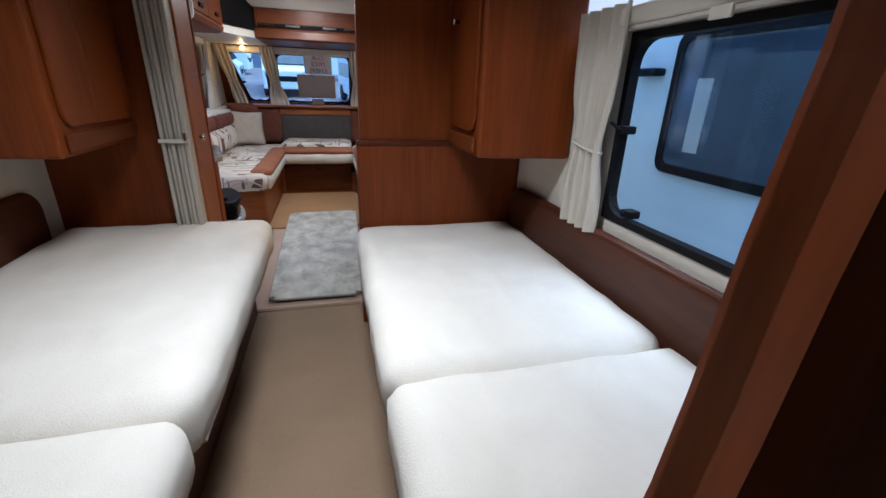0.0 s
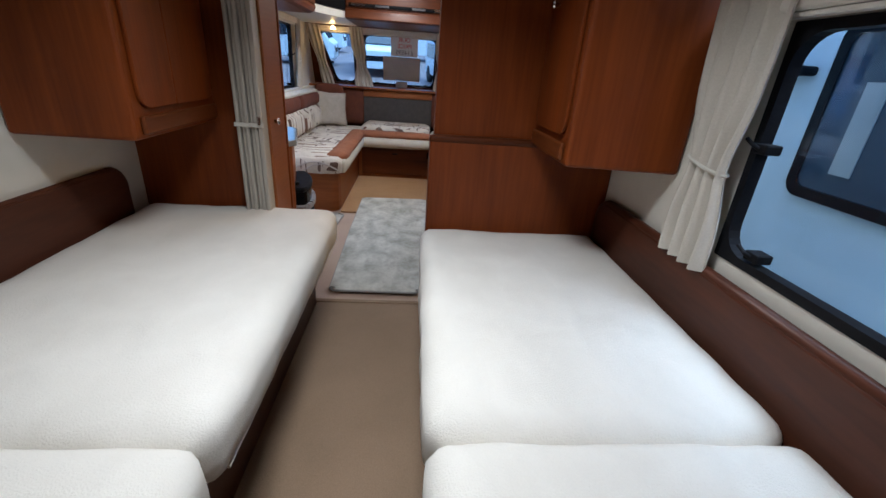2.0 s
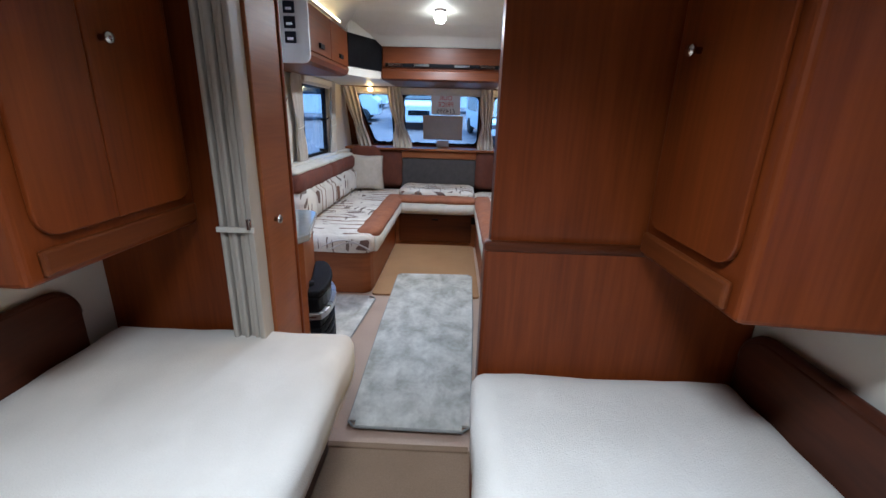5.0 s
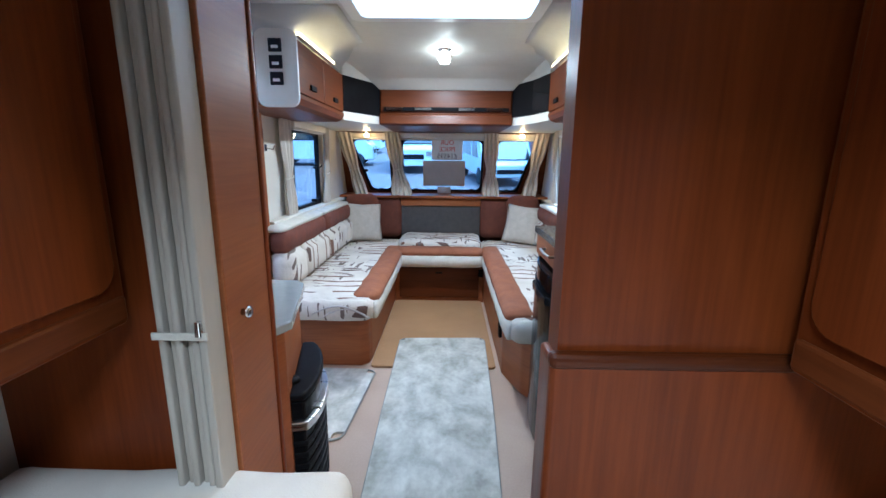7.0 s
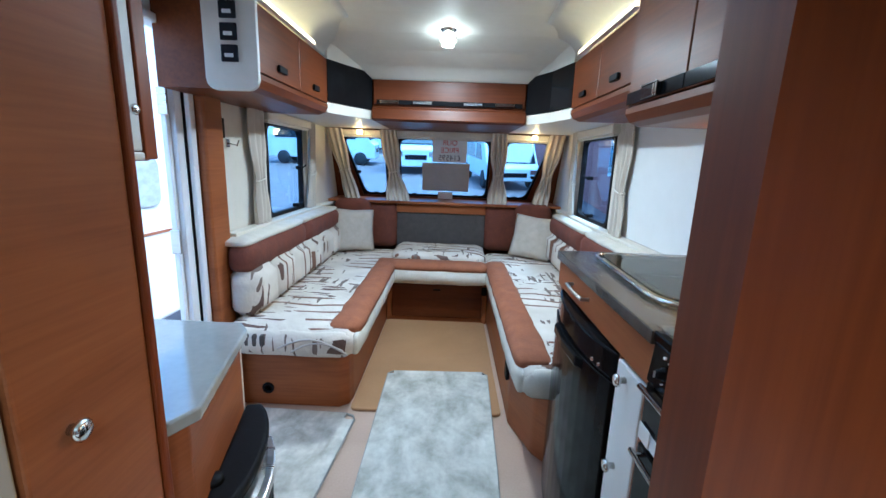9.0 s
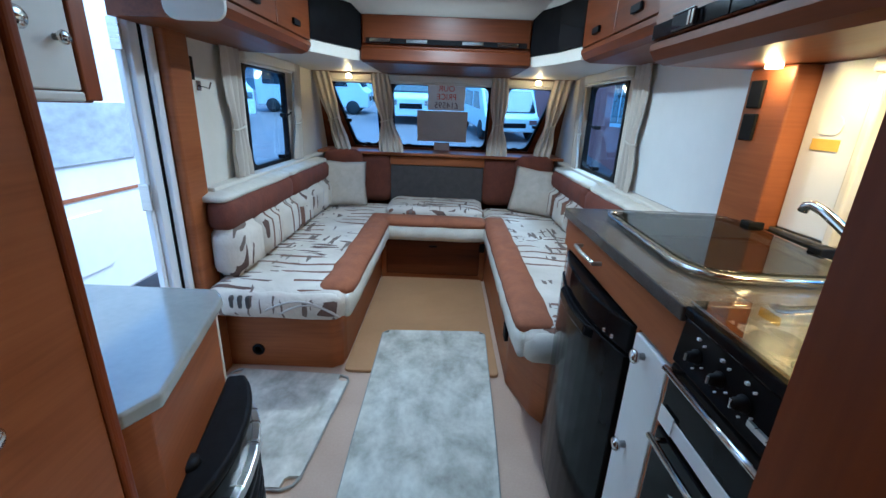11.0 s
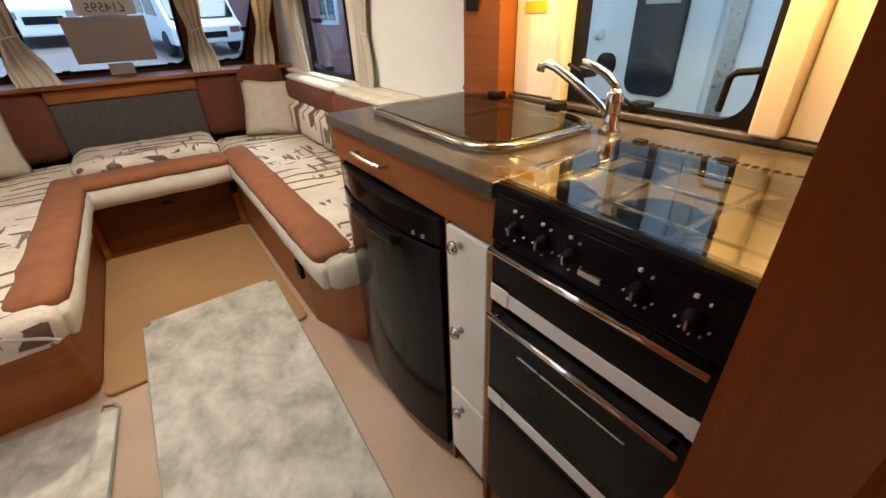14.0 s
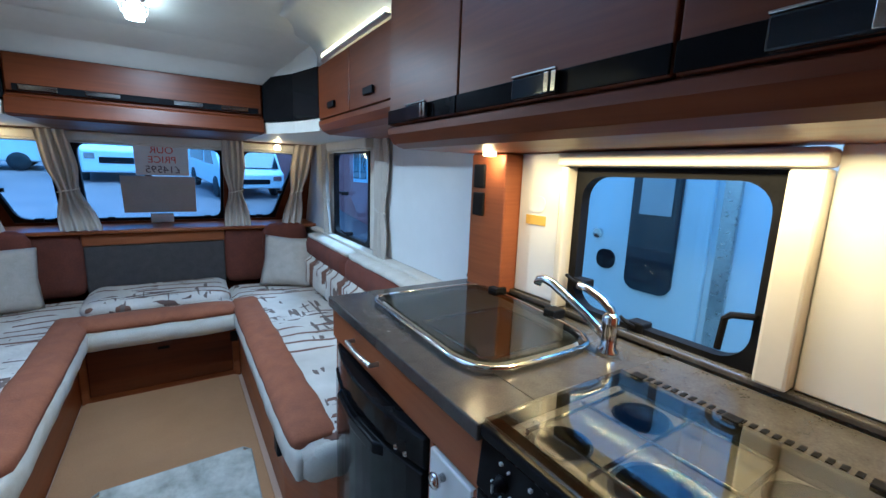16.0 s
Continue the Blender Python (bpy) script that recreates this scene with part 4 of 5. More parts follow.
# ---- lockers round the lounge ----
def top_locker(xw, xf, y0, y1, z0, z1, doors, label, gloss, s):
    """Overhead locker; its face looks along s."""
    c = thing("overhead_locker", ((xw + xf) / 2, (y0 + y1) / 2, z0), label, "cabinet", "overhead lockers")
    lo = [(xw, z0 + 0.0), (xf - s * 0.05, z0), (xf - s * 0.018, z0 + 0.012), (xf, z0 + 0.038), (xf, z0 + 0.056), (xf - s * 0.02, z0 + 0.060), (xf - s * 0.02, z1), (xw, z1)]
    q = bmesh.new()
    a, b = [q.verts.new((u, y0, v)) for u, v in lo], [q.verts.new((u, y1, v)) for u, v in lo]
    q.faces.new(a), q.faces.new(b[::-1])
    for i in range(len(lo)):
        j = (i + 1) % len(lo)
        q.faces.new((a[j], a[i], b[i], b[j]))
    bmesh.ops.recalc_face_normals(q, faces=q.faces[:])
    part("body", q, WOODH, c)
    for ya, yb in doors:
        d = part("door", box(*sorted((xf - s * 0.019, xf - s * 0.001)), ya + 0.003, yb - 0.003, z0 + 0.063, z1 - 0.004, 0.003), WOODH, c)
        if gloss:
            part("gloss_strip", box(*sorted((xf - s * 0.0005, xf + s * 0.004)), ya + 0.003, yb - 0.003, z0 + 0.066, z0 + 0.104, 0.001), BLACK, d, "black gloss strip")
            part("handle", box(*sorted((xf + s * 0.004, xf + s * 0.016)), (ya + yb) / 2 - 0.06, (ya + yb) / 2 + 0.045, z0 + 0.067, z0 + 0.103, 0.003), DARKGLASS, d, "dark mirror push handle")
            for yy in ((ya + yb) / 2 - 0.058, (ya + yb) / 2 - 0.042):
                part("handle_trim", box(*sorted((xf + s * 0.016, xf + s * 0.019)), yy - 0.005, yy + 0.005, z0 + 0.069, z0 + 0.101, 0.001), CHROME, d, "chrome bar")
            part("handle_rim", box(*sorted((xf + s * 0.010, xf + s * 0.018)), (ya + yb) / 2 - 0.06, (ya + yb) / 2 + 0.045, z0 + 0.1035, z0 + 0.107, 0.001), CHROME, d, "chrome rim")
        else:
            part("handle", box(*sorted((xf, xf + s * 0.012)), (ya + yb) / 2 - 0.04, (ya + yb) / 2 + 0.04, z0 + 0.095, z0 + 0.12, 0.003), RUBBER, d)
    return c


top_locker(XL + 0.003, -0.60, 4.118, 4.96, 1.49, 1.785, [(4.12, 4.54), (4.54, 4.96)], "cherry wood overhead locker beside the entrance", False, 1)
top_locker(XR - 0.003, 0.715, 4.052, 4.86, 1.49, 1.785, [(4.056, 4.46), (4.46, 4.86)], "cherry wood overhead locker in the lounge", False, -1)
top_locker(XR - 0.003, 0.685, 2.898, 4.045, 1.40, H - 0.003, [(2.90, 3.197), (3.197, 3.685), (3.685, 4.04)], "cherry wood kitchen locker with black gloss strip", True, -1)
# end panel with switches
sp = thing("control_panel", (-0.67, 4.11, 1.5), "cream control panel with three blue displays", "panel")
part("plate", prism(round_rect(-0.78, -0.590, 1.482, 1.815, 0.04), "y", 4.098, 4.116, 0.003), PLASTIC, sp)
for i in range(3):
    part("display", box(-0.715, -0.655, 4.088, 4.097, 1.575 + 0.07 * i, 1.632 + 0.07 * i, 0.004), DARKGLASS, sp, "dark blue display")
    part("label_strip", box(-0.70, -0.67, 4.085, 4.0878, 1.59 + 0.07 * i, 1.602 + 0.07 * i), WHITE, sp)
# front locker and dark corner units
fl = thing("front_locker", (0.06, 5.6, 1.5), "wide cherry wood front locker with chrome strip", "cabinet")
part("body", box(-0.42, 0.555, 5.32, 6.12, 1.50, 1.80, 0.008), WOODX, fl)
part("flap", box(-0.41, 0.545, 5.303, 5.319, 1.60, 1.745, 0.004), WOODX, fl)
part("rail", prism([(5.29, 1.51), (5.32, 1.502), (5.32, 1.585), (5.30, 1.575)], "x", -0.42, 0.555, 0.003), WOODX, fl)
part("gloss_strip", box(-0.39, 0.53, 5.2985, 5.303, 1.600, 1.628, 0.001), BLACK, fl, "black gloss strip")
# reflections on the gloss strip, built as chrome pieces
for xa in (-0.37, -0.16, 0.16, 0.36):
    part("strip_reflection", box(xa, xa + 0.12, 5.292, 5.298, 1.605, 1.623, 0.001), CHROME, fl, "chrome piece imitating a reflection on the gloss strip")
for s, xs, xf in ((1, -0.60, -0.42), (-1, 0.715, 0.555)):
    cu = thing("corner_locker", ((xs + xf) / 2, 5.2, 1.5), "black gloss corner locker with cream base", "cabinet", "corner lockers")
    xw = XL + 0.003 if s > 0 else XR - 0.003
    arc = [(xs, 4.965 if s > 0 else 4.865), (xs + (xf - xs) * 0.35, 5.10), (xs + (xf - xs) * 0.7, 5.22), (xf, 5.318)]
    part("front", prism(arc + [(xf, 6.1), (xw, 6.1), (xw, arc[0][1])], "z", 1.565, 1.785), BLACK, cu, "black gloss front")
    structure("ceiling_corner_" + ("left" if s > 0 else "right"), prism([(a, b + 0.004) for a, b in arc] + [(xf, 6.1), (xw, 6.1), (xw, arc[0][1] + 0.004)], "z", 1.787, H + 0.01), CEIL, "off-white ceiling edge above the corner locker", "ceiling")
    part("base", prism([(a - s * 0.004, b - 0.004) for a, b in arc] + [(xf - s * 0.002, 6.1), (xw, 6.1), (xw, arc[0][1])], "z", 1.503, 1.56, 0.003), PLASTIC, cu, "cream base")
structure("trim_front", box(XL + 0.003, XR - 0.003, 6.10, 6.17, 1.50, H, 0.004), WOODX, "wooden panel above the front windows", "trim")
# lit strips along the lockers
for x, y0, y1 in ((-0.592, 4.13, 4.72), (0.702, 4.10, 4.74)):
    st = thing("strip_lamp", (x, (y0 + y1) / 2, 1.79), "lit warm strip light on top of a locker", "lamp", "strip lights")
    part("diffuser", box(x - 0.008, x + 0.008, y0, y1, 1.792, 1.808, 0.003), STRIPGLOW, st, "glowing warm diffuser")
    part("channel", box(x - 0.011, x + 0.011, y0 - 0.01, y1 + 0.01, 1.786, 1.7915, 0.001), ALU, st)
for name_, s, xf in (("ceiling_cove_left", 1, -0.61), ("ceiling_cove_right", -1, 0.72)):
    xw = XL + 0.003 if s > 0 else XR - 0.003
    arc = [(xf + s * 0.20 * (1 - math.cos(radians(a))), H - 0.012 - 0.105 * (1 - math.sin(radians(a)))) for a in range(0, 91, 10)]
    structure(name_, prism([(xw, 1.80)] + [(xf - s * 0.001, 1.80)] + arc + [(xf + s * 0.20, H + 0.01), (xw, H + 0.01)], "y", 4.053 if s < 0 else 4.12, 4.864 if s < 0 else 4.964), CEIL, "off-white curved ceiling edge above the lockers", "ceiling", True)
# small glazed ceiling lamp
cl = thing("ceiling_lamp", (0.06, 4.80, 1.9), "small lit glass ceiling lamp with chrome base", "lamp")
part("base", lathe([(0.045, 0), (0.045, -0.008), (0.03, -0.018), (0.014, -0.03)], (0.06, 4.80, 1.906)), CHROME, cl, "chrome base", True)
part("shade", lathe([(0.028, 0.0), (0.032, -0.02), (0.028, -0.045), (0.0, -0.047)], (0.06, 4.80, 1.87)), LAMPGLOW, cl, "glowing glass shade", True)
for k in range(6):
    a = k * math.pi / 3
    part("prong", tube([(0.06 + 0.02 * math.cos(a), 4.80 + 0.02 * math.sin(a), 1.885), (0.06 + 0.045 * math.cos(a), 4.80 + 0.045 * math.sin(a), 1.875), (0.06 + 0.036 * math.cos(a), 4.80 + 0.036 * math.sin(a), 1.84)], 0.003, 6), CHROME, cl)
for x in (-0.66, 0.76):
    r = thing("reading_lamp", (x, 6.05, 1.44), "small lit reading lamp under the front locker", "lamp", "reading lamps")
    part("arm", tube([(x, 6.09, 1.50), (x, 6.05, 1.49), (x, 6.03, 1.475)], 0.007), RUBBER, r)
    part("bulb", lathe([(0.012, 0.02), (0.022, 0.005), (0.022, -0.01), (0.0, -0.014)], (x, 6.03, 1.465)), WARMGLOW, r, "glowing bulb", True)


# ---- kitchen ----
KX = 0.525
ku = thing("sink_unit", (0.8, 3.7, 0), "cherry wood kitchen unit for sink and fridge", "cabinet")
part("side_panel", box(KX + 0.01, XR - 0.003, 4.055, 4.085, 0, 0.915, 0.003), SEATWOOD, ku)
part("divider", box(KX + 0.005, XR - 0.003, 3.488, 3.502, 0.0, 0.82, 0.002), SEATWOOD, ku)
part("front_rail", box(KX, KX + 0.018, 3.338, 4.085, 0.822, 0.918, 0.004), SEATWOOD, ku, "wooden drawer front")
part("rail_handle", tube([(KX, 3.90, 0.875), (KX - 0.022, 3.90, 0.875), (KX - 0.026, 3.84, 0.875), (KX - 0.026, 3.80, 0.875), (KX - 0.022, 3.74, 0.875), (KX, 3.74, 0.875)], 0.006), STEEL, ku, "grey bow handle")
part("plinth", box(KX + 0.03, KX + 0.045, 3.335, 3.5, 0.0, 0.08, 0.002), SEATWOOD, ku)
for i, (z0, z1) in enumerate(((0.335, 0.815), (0.085, 0.329))):
    d = part("drawer_front", box(KX - 0.004, KX + 0.014, 3.352, 3.486, z0, z1, 0.004), WHITE, ku, "white drawer front")
    for z in ((0.785, 0.560) if i == 0 else (0.285,)):
        knob(d, (KX - 0.004, 3.435, z), "x", -1, 0.016)
part("carcass", box(KX + 0.02, XR - 0.003, 3.345, 3.487, 0.02, 0.90), WOODD, ku)
part("edge_strip", box(KX - 0.002, KX + 0.02, 3.337, 3.350, 0.0, 0.82, 0.002), SEATWOOD, ku)

fr = thing("fridge", (0.78, 3.78, 0.05), "black under-counter fridge with bowed door", "fridge")
part("body", box(KX + 0.03, XR - 0.01, 3.508, 4.05, 0.05, 0.81, 0.004), RUBBER, fr)
bow = [(KX - 0.004 - 0.04 * (1 - ((y - 3.78) / 0.27) ** 2), y) for y in [3.512 + 0.533 * k / 12 for k in range(13)]]
fd = prism([(KX + 0.028, 3.512)] + bow + [(KX + 0.028, 4.045)], "z", 0.055, 0.735, 0.003)
fdo = part("door", fd, BLACK, fr, "gloss black bowed door")
part("top_trim", prism([(KX + 0.028, 3.512)] + [(u + 0.006, v) for u, v in bow] + [(KX + 0.028, 4.045)], "z", 0.738, 0.812, 0.006), BLACK, fdo)
part("grip", prism([(KX - 0.02, 3.62), (KX - 0.05, 3.66), (KX - 0.058, 3.78), (KX - 0.05, 3.90), (KX - 0.02, 3.94)], "z", 0.70, 0.734, 0.006), BLACK, fdo)
for y in (3.55, 3.58):
    part("button", lathe([(0.006, 0), (0.005, -0.004), (0, -0.005)], (KX - 0.012 - 0.04 * (1 - ((y - 3.78) / 0.27) ** 2), y, 0.765), "x", 10), CHROME, fdo)

wt = thing("worktop", (0.79, 3.7, 0.92), "dark speckled grey worktop around the sink", "worktop")
slab = box(KX - 0.012, 0.645, 3.335, 4.09, 0.92, 0.95, 0.003)
box(0.645, 0.925, 3.335, 3.490, 0.92, 0.95, bm=slab)
box(0.645, 0.925, 3.765, 4.09, 0.92, 0.95, bm=slab)
box(0.925, XR - 0.003, 3.335, 4.09, 0.92, 0.95, bm=slab)
part("slab", slab, WORKTOP, wt)
part("upstand", box(XR - 0.03, XR - 0.003, 2.898, 4.09, 0.9565, 0.972, 0.004), WORKTOP, wt, "dark upstand")
snk = thing("sink", (0.8, 3.7, 0.95), "sink under a smoked glass lid with steel rim", "sink")
so = [(0.60 + 0.07, 3.99), (0.62, 3.97), (0.61, 3.90), (0.60, 3.62), (0.60, 3.52), (0.63, 3.46), (0.70, 3.44), (0.88, 3.44), (0.93, 3.47), (0.96, 3.55), (1.0, 3.88), (0.99, 3.95), (0.95, 3.98)]


def smooth_loop(pts, n=4):
    out = []
    m = len(pts)
    for i in range(m):
        p0, p1, p2, p3 = (Vector(pts[(i + k) % m]) for k in (-1, 0, 1, 2))
        for s in range(n):
            t = s / n
            out.append(tuple(0.5 * (2 * p1 + (p2 - p0) * t + (2 * p0 - 5 * p1 + 4 * p2 - p3) * t * t + (3 * p1 - p0 - 3 * p2 + p3) * t ** 3)))
    return out


so = smooth_loop(so)
sc_ = Vector((0.79, 3.71))
si = [tuple(sc_ + (Vector(p) - sc_) * 0.93) for p in so]
part("rim", tube([(*p, 0.961) for p in so + so[:1]], 0.0065, 8), CHROME, snk, "steel rim", True)
part("glass_lid", prism(si, "z", 0.964, 0.970), SINKGLASS, snk, "smoked glass lid")
bc_ = Vector((0.785, 3.628))
bi = [(bc_.x + (0.130 if abs(p[0] - sc_.x) else 0) * max(-1, min(1, (p[0] - sc_.x) / 0.165)), bc_.y + 0.128 * max(-1, min(1, (p[1] - sc_.y) / 0.235))) for p in si]
part("drainer", ring(si, bi, "z", 0.9505, 0.9535), HOB, snk, "steel drainer")
bw = bmesh.new()
levels = [[bw.verts.new((bc_.x + (u - bc_.x) * k, bc_.y + (v - bc_.y) * k, z)) for u, v in bi] for k, z in ((1.0, 0.9535), (0.985, 0.945), (0.96, 0.86), (0.90, 0.835), (0.2, 0.83))]
for a_, b_ in zip(levels, levels[1:]):
    for k in range(len(bi)):
        bw.faces.new((a_[k], a_[(k + 1) % len(bi)], b_[(k + 1) % len(bi)], b_[k]))
bw.faces.new(levels[-1])
bmesh.ops.recalc_face_normals(bw, faces=bw.faces[:])
part("bowl", bw, HOB, snk, "steel basin", True)
part("plug_hole", lathe([(0.03, 0), (0.03, 0.003), (0.018, 0.002), (0, 0.001)], (bc_.x, bc_.y, 0.831)), CHROME, snk, "chrome plug hole")
part("bowl_edge", tube([(*p, 0.9545) for p in bi + bi[:1]], 0.004, 6), CHROME, snk, "steel basin edge", True)
for y in (3.62, 3.86):
    part("lid_hinge", box(0.965, 1.01, y - 0.02, y + 0.02, 0.955, 0.982, 0.004), RUBBER, snk)
tp = thing("tap", (0.925, 3.405, 0.95), "chrome mixer tap with long spout", "tap")
part("body", lathe([(0.025, 0), (0.023, 0.010), (0.017, 0.016), (0.016, 0.05), (0.018, 0.062), (0.018, 0.085), (0.012, 0.094), (0.0, 0.096)], (0.925, 3.405, 0.951)), CHROME, tp, smooth=True)
part("spout", tube([(0.925, 3.41, 0.985), (0.921, 3.43, 1.000), (0.912, 3.465, 1.027), (0.900, 3.515, 1.060), (0.893, 3.55, 1.080), (0.888, 3.572, 1.087), (0.885, 3.586, 1.083), (0.884, 3.590, 1.070)], 0.0105, 12), CHROME, tp, smooth=True)
lv = tube([(0.925, 3.40, 1.035), (0.923, 3.408, 1.052), (0.917, 3.428, 1.072), (0.908, 3.455, 1.088), (0.900, 3.478, 1.095)], 0.009, 10)
for v in lv.verts:
    v.co.x = 0.915 + (v.co.x - 0.915) * 1.25
part("lever", lv, CHROME, tp, "flat chrome lever", True)

ck = thing("cooker", (0.78, 3.1, 0), "black cooker with smoked glass lid, knobs and two rails", "cooker")
CY0, CY1 = 2.90, 3.333
part("carcass", box(KX + 0.02, XR - 0.01, CY0, CY1, 0.06, 0.90, 0.004), RUBBER, ck)
part("control_panel", prism([(KX + 0.022, 0.930), (KX - 0.004, 0.930), (KX - 0.012, 0.846), (KX + 0.022, 0.846)], "y", CY0, CY1, 0.003), BLACK, ck, "gloss black control panel")
part("front_lip", box(KX - 0.010, KX + 0.030, CY0, CY1, 0.932, 0.953, 0.004), BLACK, ck)
part("hob", box(KX + 0.032, 0.862, CY0, CY1, 0.905, 0.928, 0.004), HOB, ck, "steel hob plate")
for bx_, by_, rr in ((0.645, 3.11, 0.050), (0.79, 3.235, 0.034), (0.79, 3.0, 0.040), (0.62, 3.255, 0.030)):
    b_ = part("burner", lathe([(rr * 1.25, 0), (rr * 1.25, 0.004), (rr * 0.9, 0.005), (rr * 0.9, 0.011), (rr * 0.8, 0.015), (0, 0.017)], (bx_, by_, 0.9285), n=28), RUBBER, ck, "black gas burner", True)
    part("burner_ring", lathe([(rr * 1.42, 0), (rr * 1.42, 0.003), (rr * 1.27, 0.003), (rr * 1.27, 0)], (bx_, by_, 0.9285), n=28), CHROME, b_, "steel ring")
for by_ in (2.94, 3.055, 3.175, 3.29):
    part("pan_support", tube([(0.575, by_, 0.932), (0.575, by_, 0.946), (0.845, by_, 0.946), (0.845, by_, 0.932)], 0.0035, 8), CHROME, ck, "chrome wire", True)
for bx_ in (0.60, 0.715, 0.825):
    part("pan_support", tube([(bx_, 2.93, 0.9475), (bx_, 3.30, 0.9475)], 0.0035, 8), CHROME, ck, "chrome wire", True)
part("glass_lid", box(KX - 0.006, 0.862, CY0 + 0.004, CY1 - 0.004, 0.958, 0.964, 0.002), SMOKE, ck, "smoked glass lid")
part("vent_rail", box(0.864, XR - 0.033, CY0, CY1, 0.93, 0.956, 0.004), WORKTOP, ck, "dark ledge behind the hob")
for y in (2.96, 3.13, 3.29):
    part("lid_hinge", box(0.850, 0.872, y - 0.012, y + 0.012, 0.9645, 0.969, 0.002), RUBBER, ck)
for i in range(25):
    y = CY0 + 0.02 + i * 0.0155
    part("vent_slot", box(0.878, 0.894, y, y + 0.008, 0.9562, 0.9578), RUBBER, ck)
for i, y in enumerate((3.275, 3.215, 3.162, 3.054, 2.986)):
    kx = KX - 0.011
    k_ = part("control_knob", lathe([(0.013, 0), (0.013, -0.003), (0.010, -0.005), (0.009, -0.014), (0.006, -0.017), (0, -0.018)], (kx + 0.002, y, 0.888), "x", 20), RUBBER, ck, "black control knob", True)
    part("knob_pointer", box(kx - 0.0185, kx - 0.0155, y - 0.0014, y + 0.0014, 0.882, 0.894), STEEL, k_, "steel pointer")
    part("dial_mark", box(kx - 0.001, kx + 0.0035, y + 0.002, y + 0.007, 0.916, 0.920), WHITE, ck)
    part("dial_mark", box(kx - 0.001, kx + 0.0035, y - 0.013, y - 0.0105, 0.913, 0.916), WHITE, ck)
    for a in range(200, 341, 35 if i > 2 else 70):
        u, w = 0.021 * math.cos(radians(a)), 0.021 * math.sin(radians(a))
        part("dial_mark", box(kx - 0.003, kx + 0.0015, y + u - 0.0011, y + u + 0.0011, 0.888 + w - 0.0011, 0.888 + w + 0.0011), WHITE, ck)
part("badge", box(KX - 0.0135, KX - 0.009, 3.108, 3.145, 0.868, 0.877), STEEL, ck)
for z0, z1, rz, zs in ((0.712, 0.842, 0.842, 0.722), (0.425, 0.705, 0.698, 0.445)):
    d = part("oven_door", box(KX - 0.010, KX + 0.018, CY0, CY1, z0, z1, 0.004), BLACK, ck, "black glass oven door")
    part("rail", tube([(KX - 0.032, CY0 + 0.045, rz), (KX - 0.032, CY1 - 0.020, rz)], 0.006, 10), CHROME, d, "chrome rail", True)
    for y in (CY0 + 0.06, CY1 - 0.035):
        part("rail_bracket", tube([(KX - 0.008, y, rz), (KX - 0.030, y, rz)], 0.005, 8), CHROME, d)
    part("steel_trim", box(KX - 0.0135, KX - 0.0105, CY0 + 0.005, CY1 - 0.004, zs, zs + 0.030, 0.001), ALU, d, "pale steel trim strip")
    for y in (CY0 + 0.03, CY1 - 0.03):
        part("trim_cap", box(KX - 0.016, KX - 0.0137, y - 0.022, y + 0.022, zs, zs + 0.036, 0.001), WHITE, d)
# glint along the oven window's edge, modelled as a thin steel strip
part("window_edge_glint", box(KX - 0.0125, KX - 0.0105, 3.02, 3.25, 0.622, 0.626), STEEL, ck, "thin strip imitating the glint on the oven window edge")
part("base_door", box(KX - 0.006, KX + 0.018, CY0, CY1, 0.10, 0.415, 0.004), BLACK, ck)
part("base_board", box(KX + 0.01, KX + 0.02, CY0, CY1, 0.0, 0.095, 0.003), SEATWOOD, ck)
single("hinge", box(0.296, 0.312, 2.897, 2.915, 0.70, 0.80, 0.004), STEEL, "steel hinge on the partition edge", "hinge")
# splash wall: wood post with switches, notice stickers
po = thing("wall_post", (1.02, 3.98, 0.95), "wooden wall post with black switches, lit from above", "post")
part("post", box(0.985, XR - 0.002, 3.85, 4.025, 0.958, 1.398, 0.006), SEATWOOD, po)
for z in (1.20, 1.29):
    part("switch", box(0.975, 0.9855, 3.945, 4.00, z, z + 0.075, 0.004), RUBBER, po, "black switch")
part("lamp", lathe([(0.02, 0), (0.02, -0.01), (0.0, -0.012)], (0.955, 3.895, 1.399)), WARMGLOW, po, "glowing small lamp", True)
structure("trim_splash", box(XR - 0.014, XR - 0.002, 3.668, 3.846, 0.975, 1.398, 0.002), WHITE, "white splash panel beside the window", "panel")
structure("trim_splash", box(XR - 0.014, XR - 0.002, 4.028, 4.87, 0.895, 1.488, 0.002), WHITE, "plain white wall panel behind the worktop", "panel")
structure("trim_splash", box(XR - 0.014, XR - 0.002, 2.898, 3.112, 0.975, 1.40, 0.002), WHITE, "white splash panel beside the window", "panel")
single("notice", box(XR - 0.0165, XR - 0.0145, 3.732, 3.812, 1.19, 1.218), YELLOW, "yellow notice sticker on the splash panel", "sticker")
single("notice", prism(round_rect(3.737, 3.807, 1.228, 1.275, 0.022), "x", XR - 0.0165, XR - 0.0145), PAPER, "pale round sticker above the yellow notice", "sticker")

kh = thing("window_stay", (1.0, 3.15, 1.0), "black window stay arm on the kitchen window", "window stay")
part("arm", tube([(XR + 0.012, 3.185, 1.085), (XR - 0.012, 3.19, 1.085), (XR - 0.02, 3.225, 1.080), (XR - 0.02, 3.235, 1.070), (XR - 0.02, 3.240, 1.005)], 0.007, 8), RUBBER, kh)
single("bed_clip", box(-0.245, -0.215, 2.66, 2.72, 0.26, 0.33, 0.006), RUBBER, "black plastic clip on the bed base", "clip")
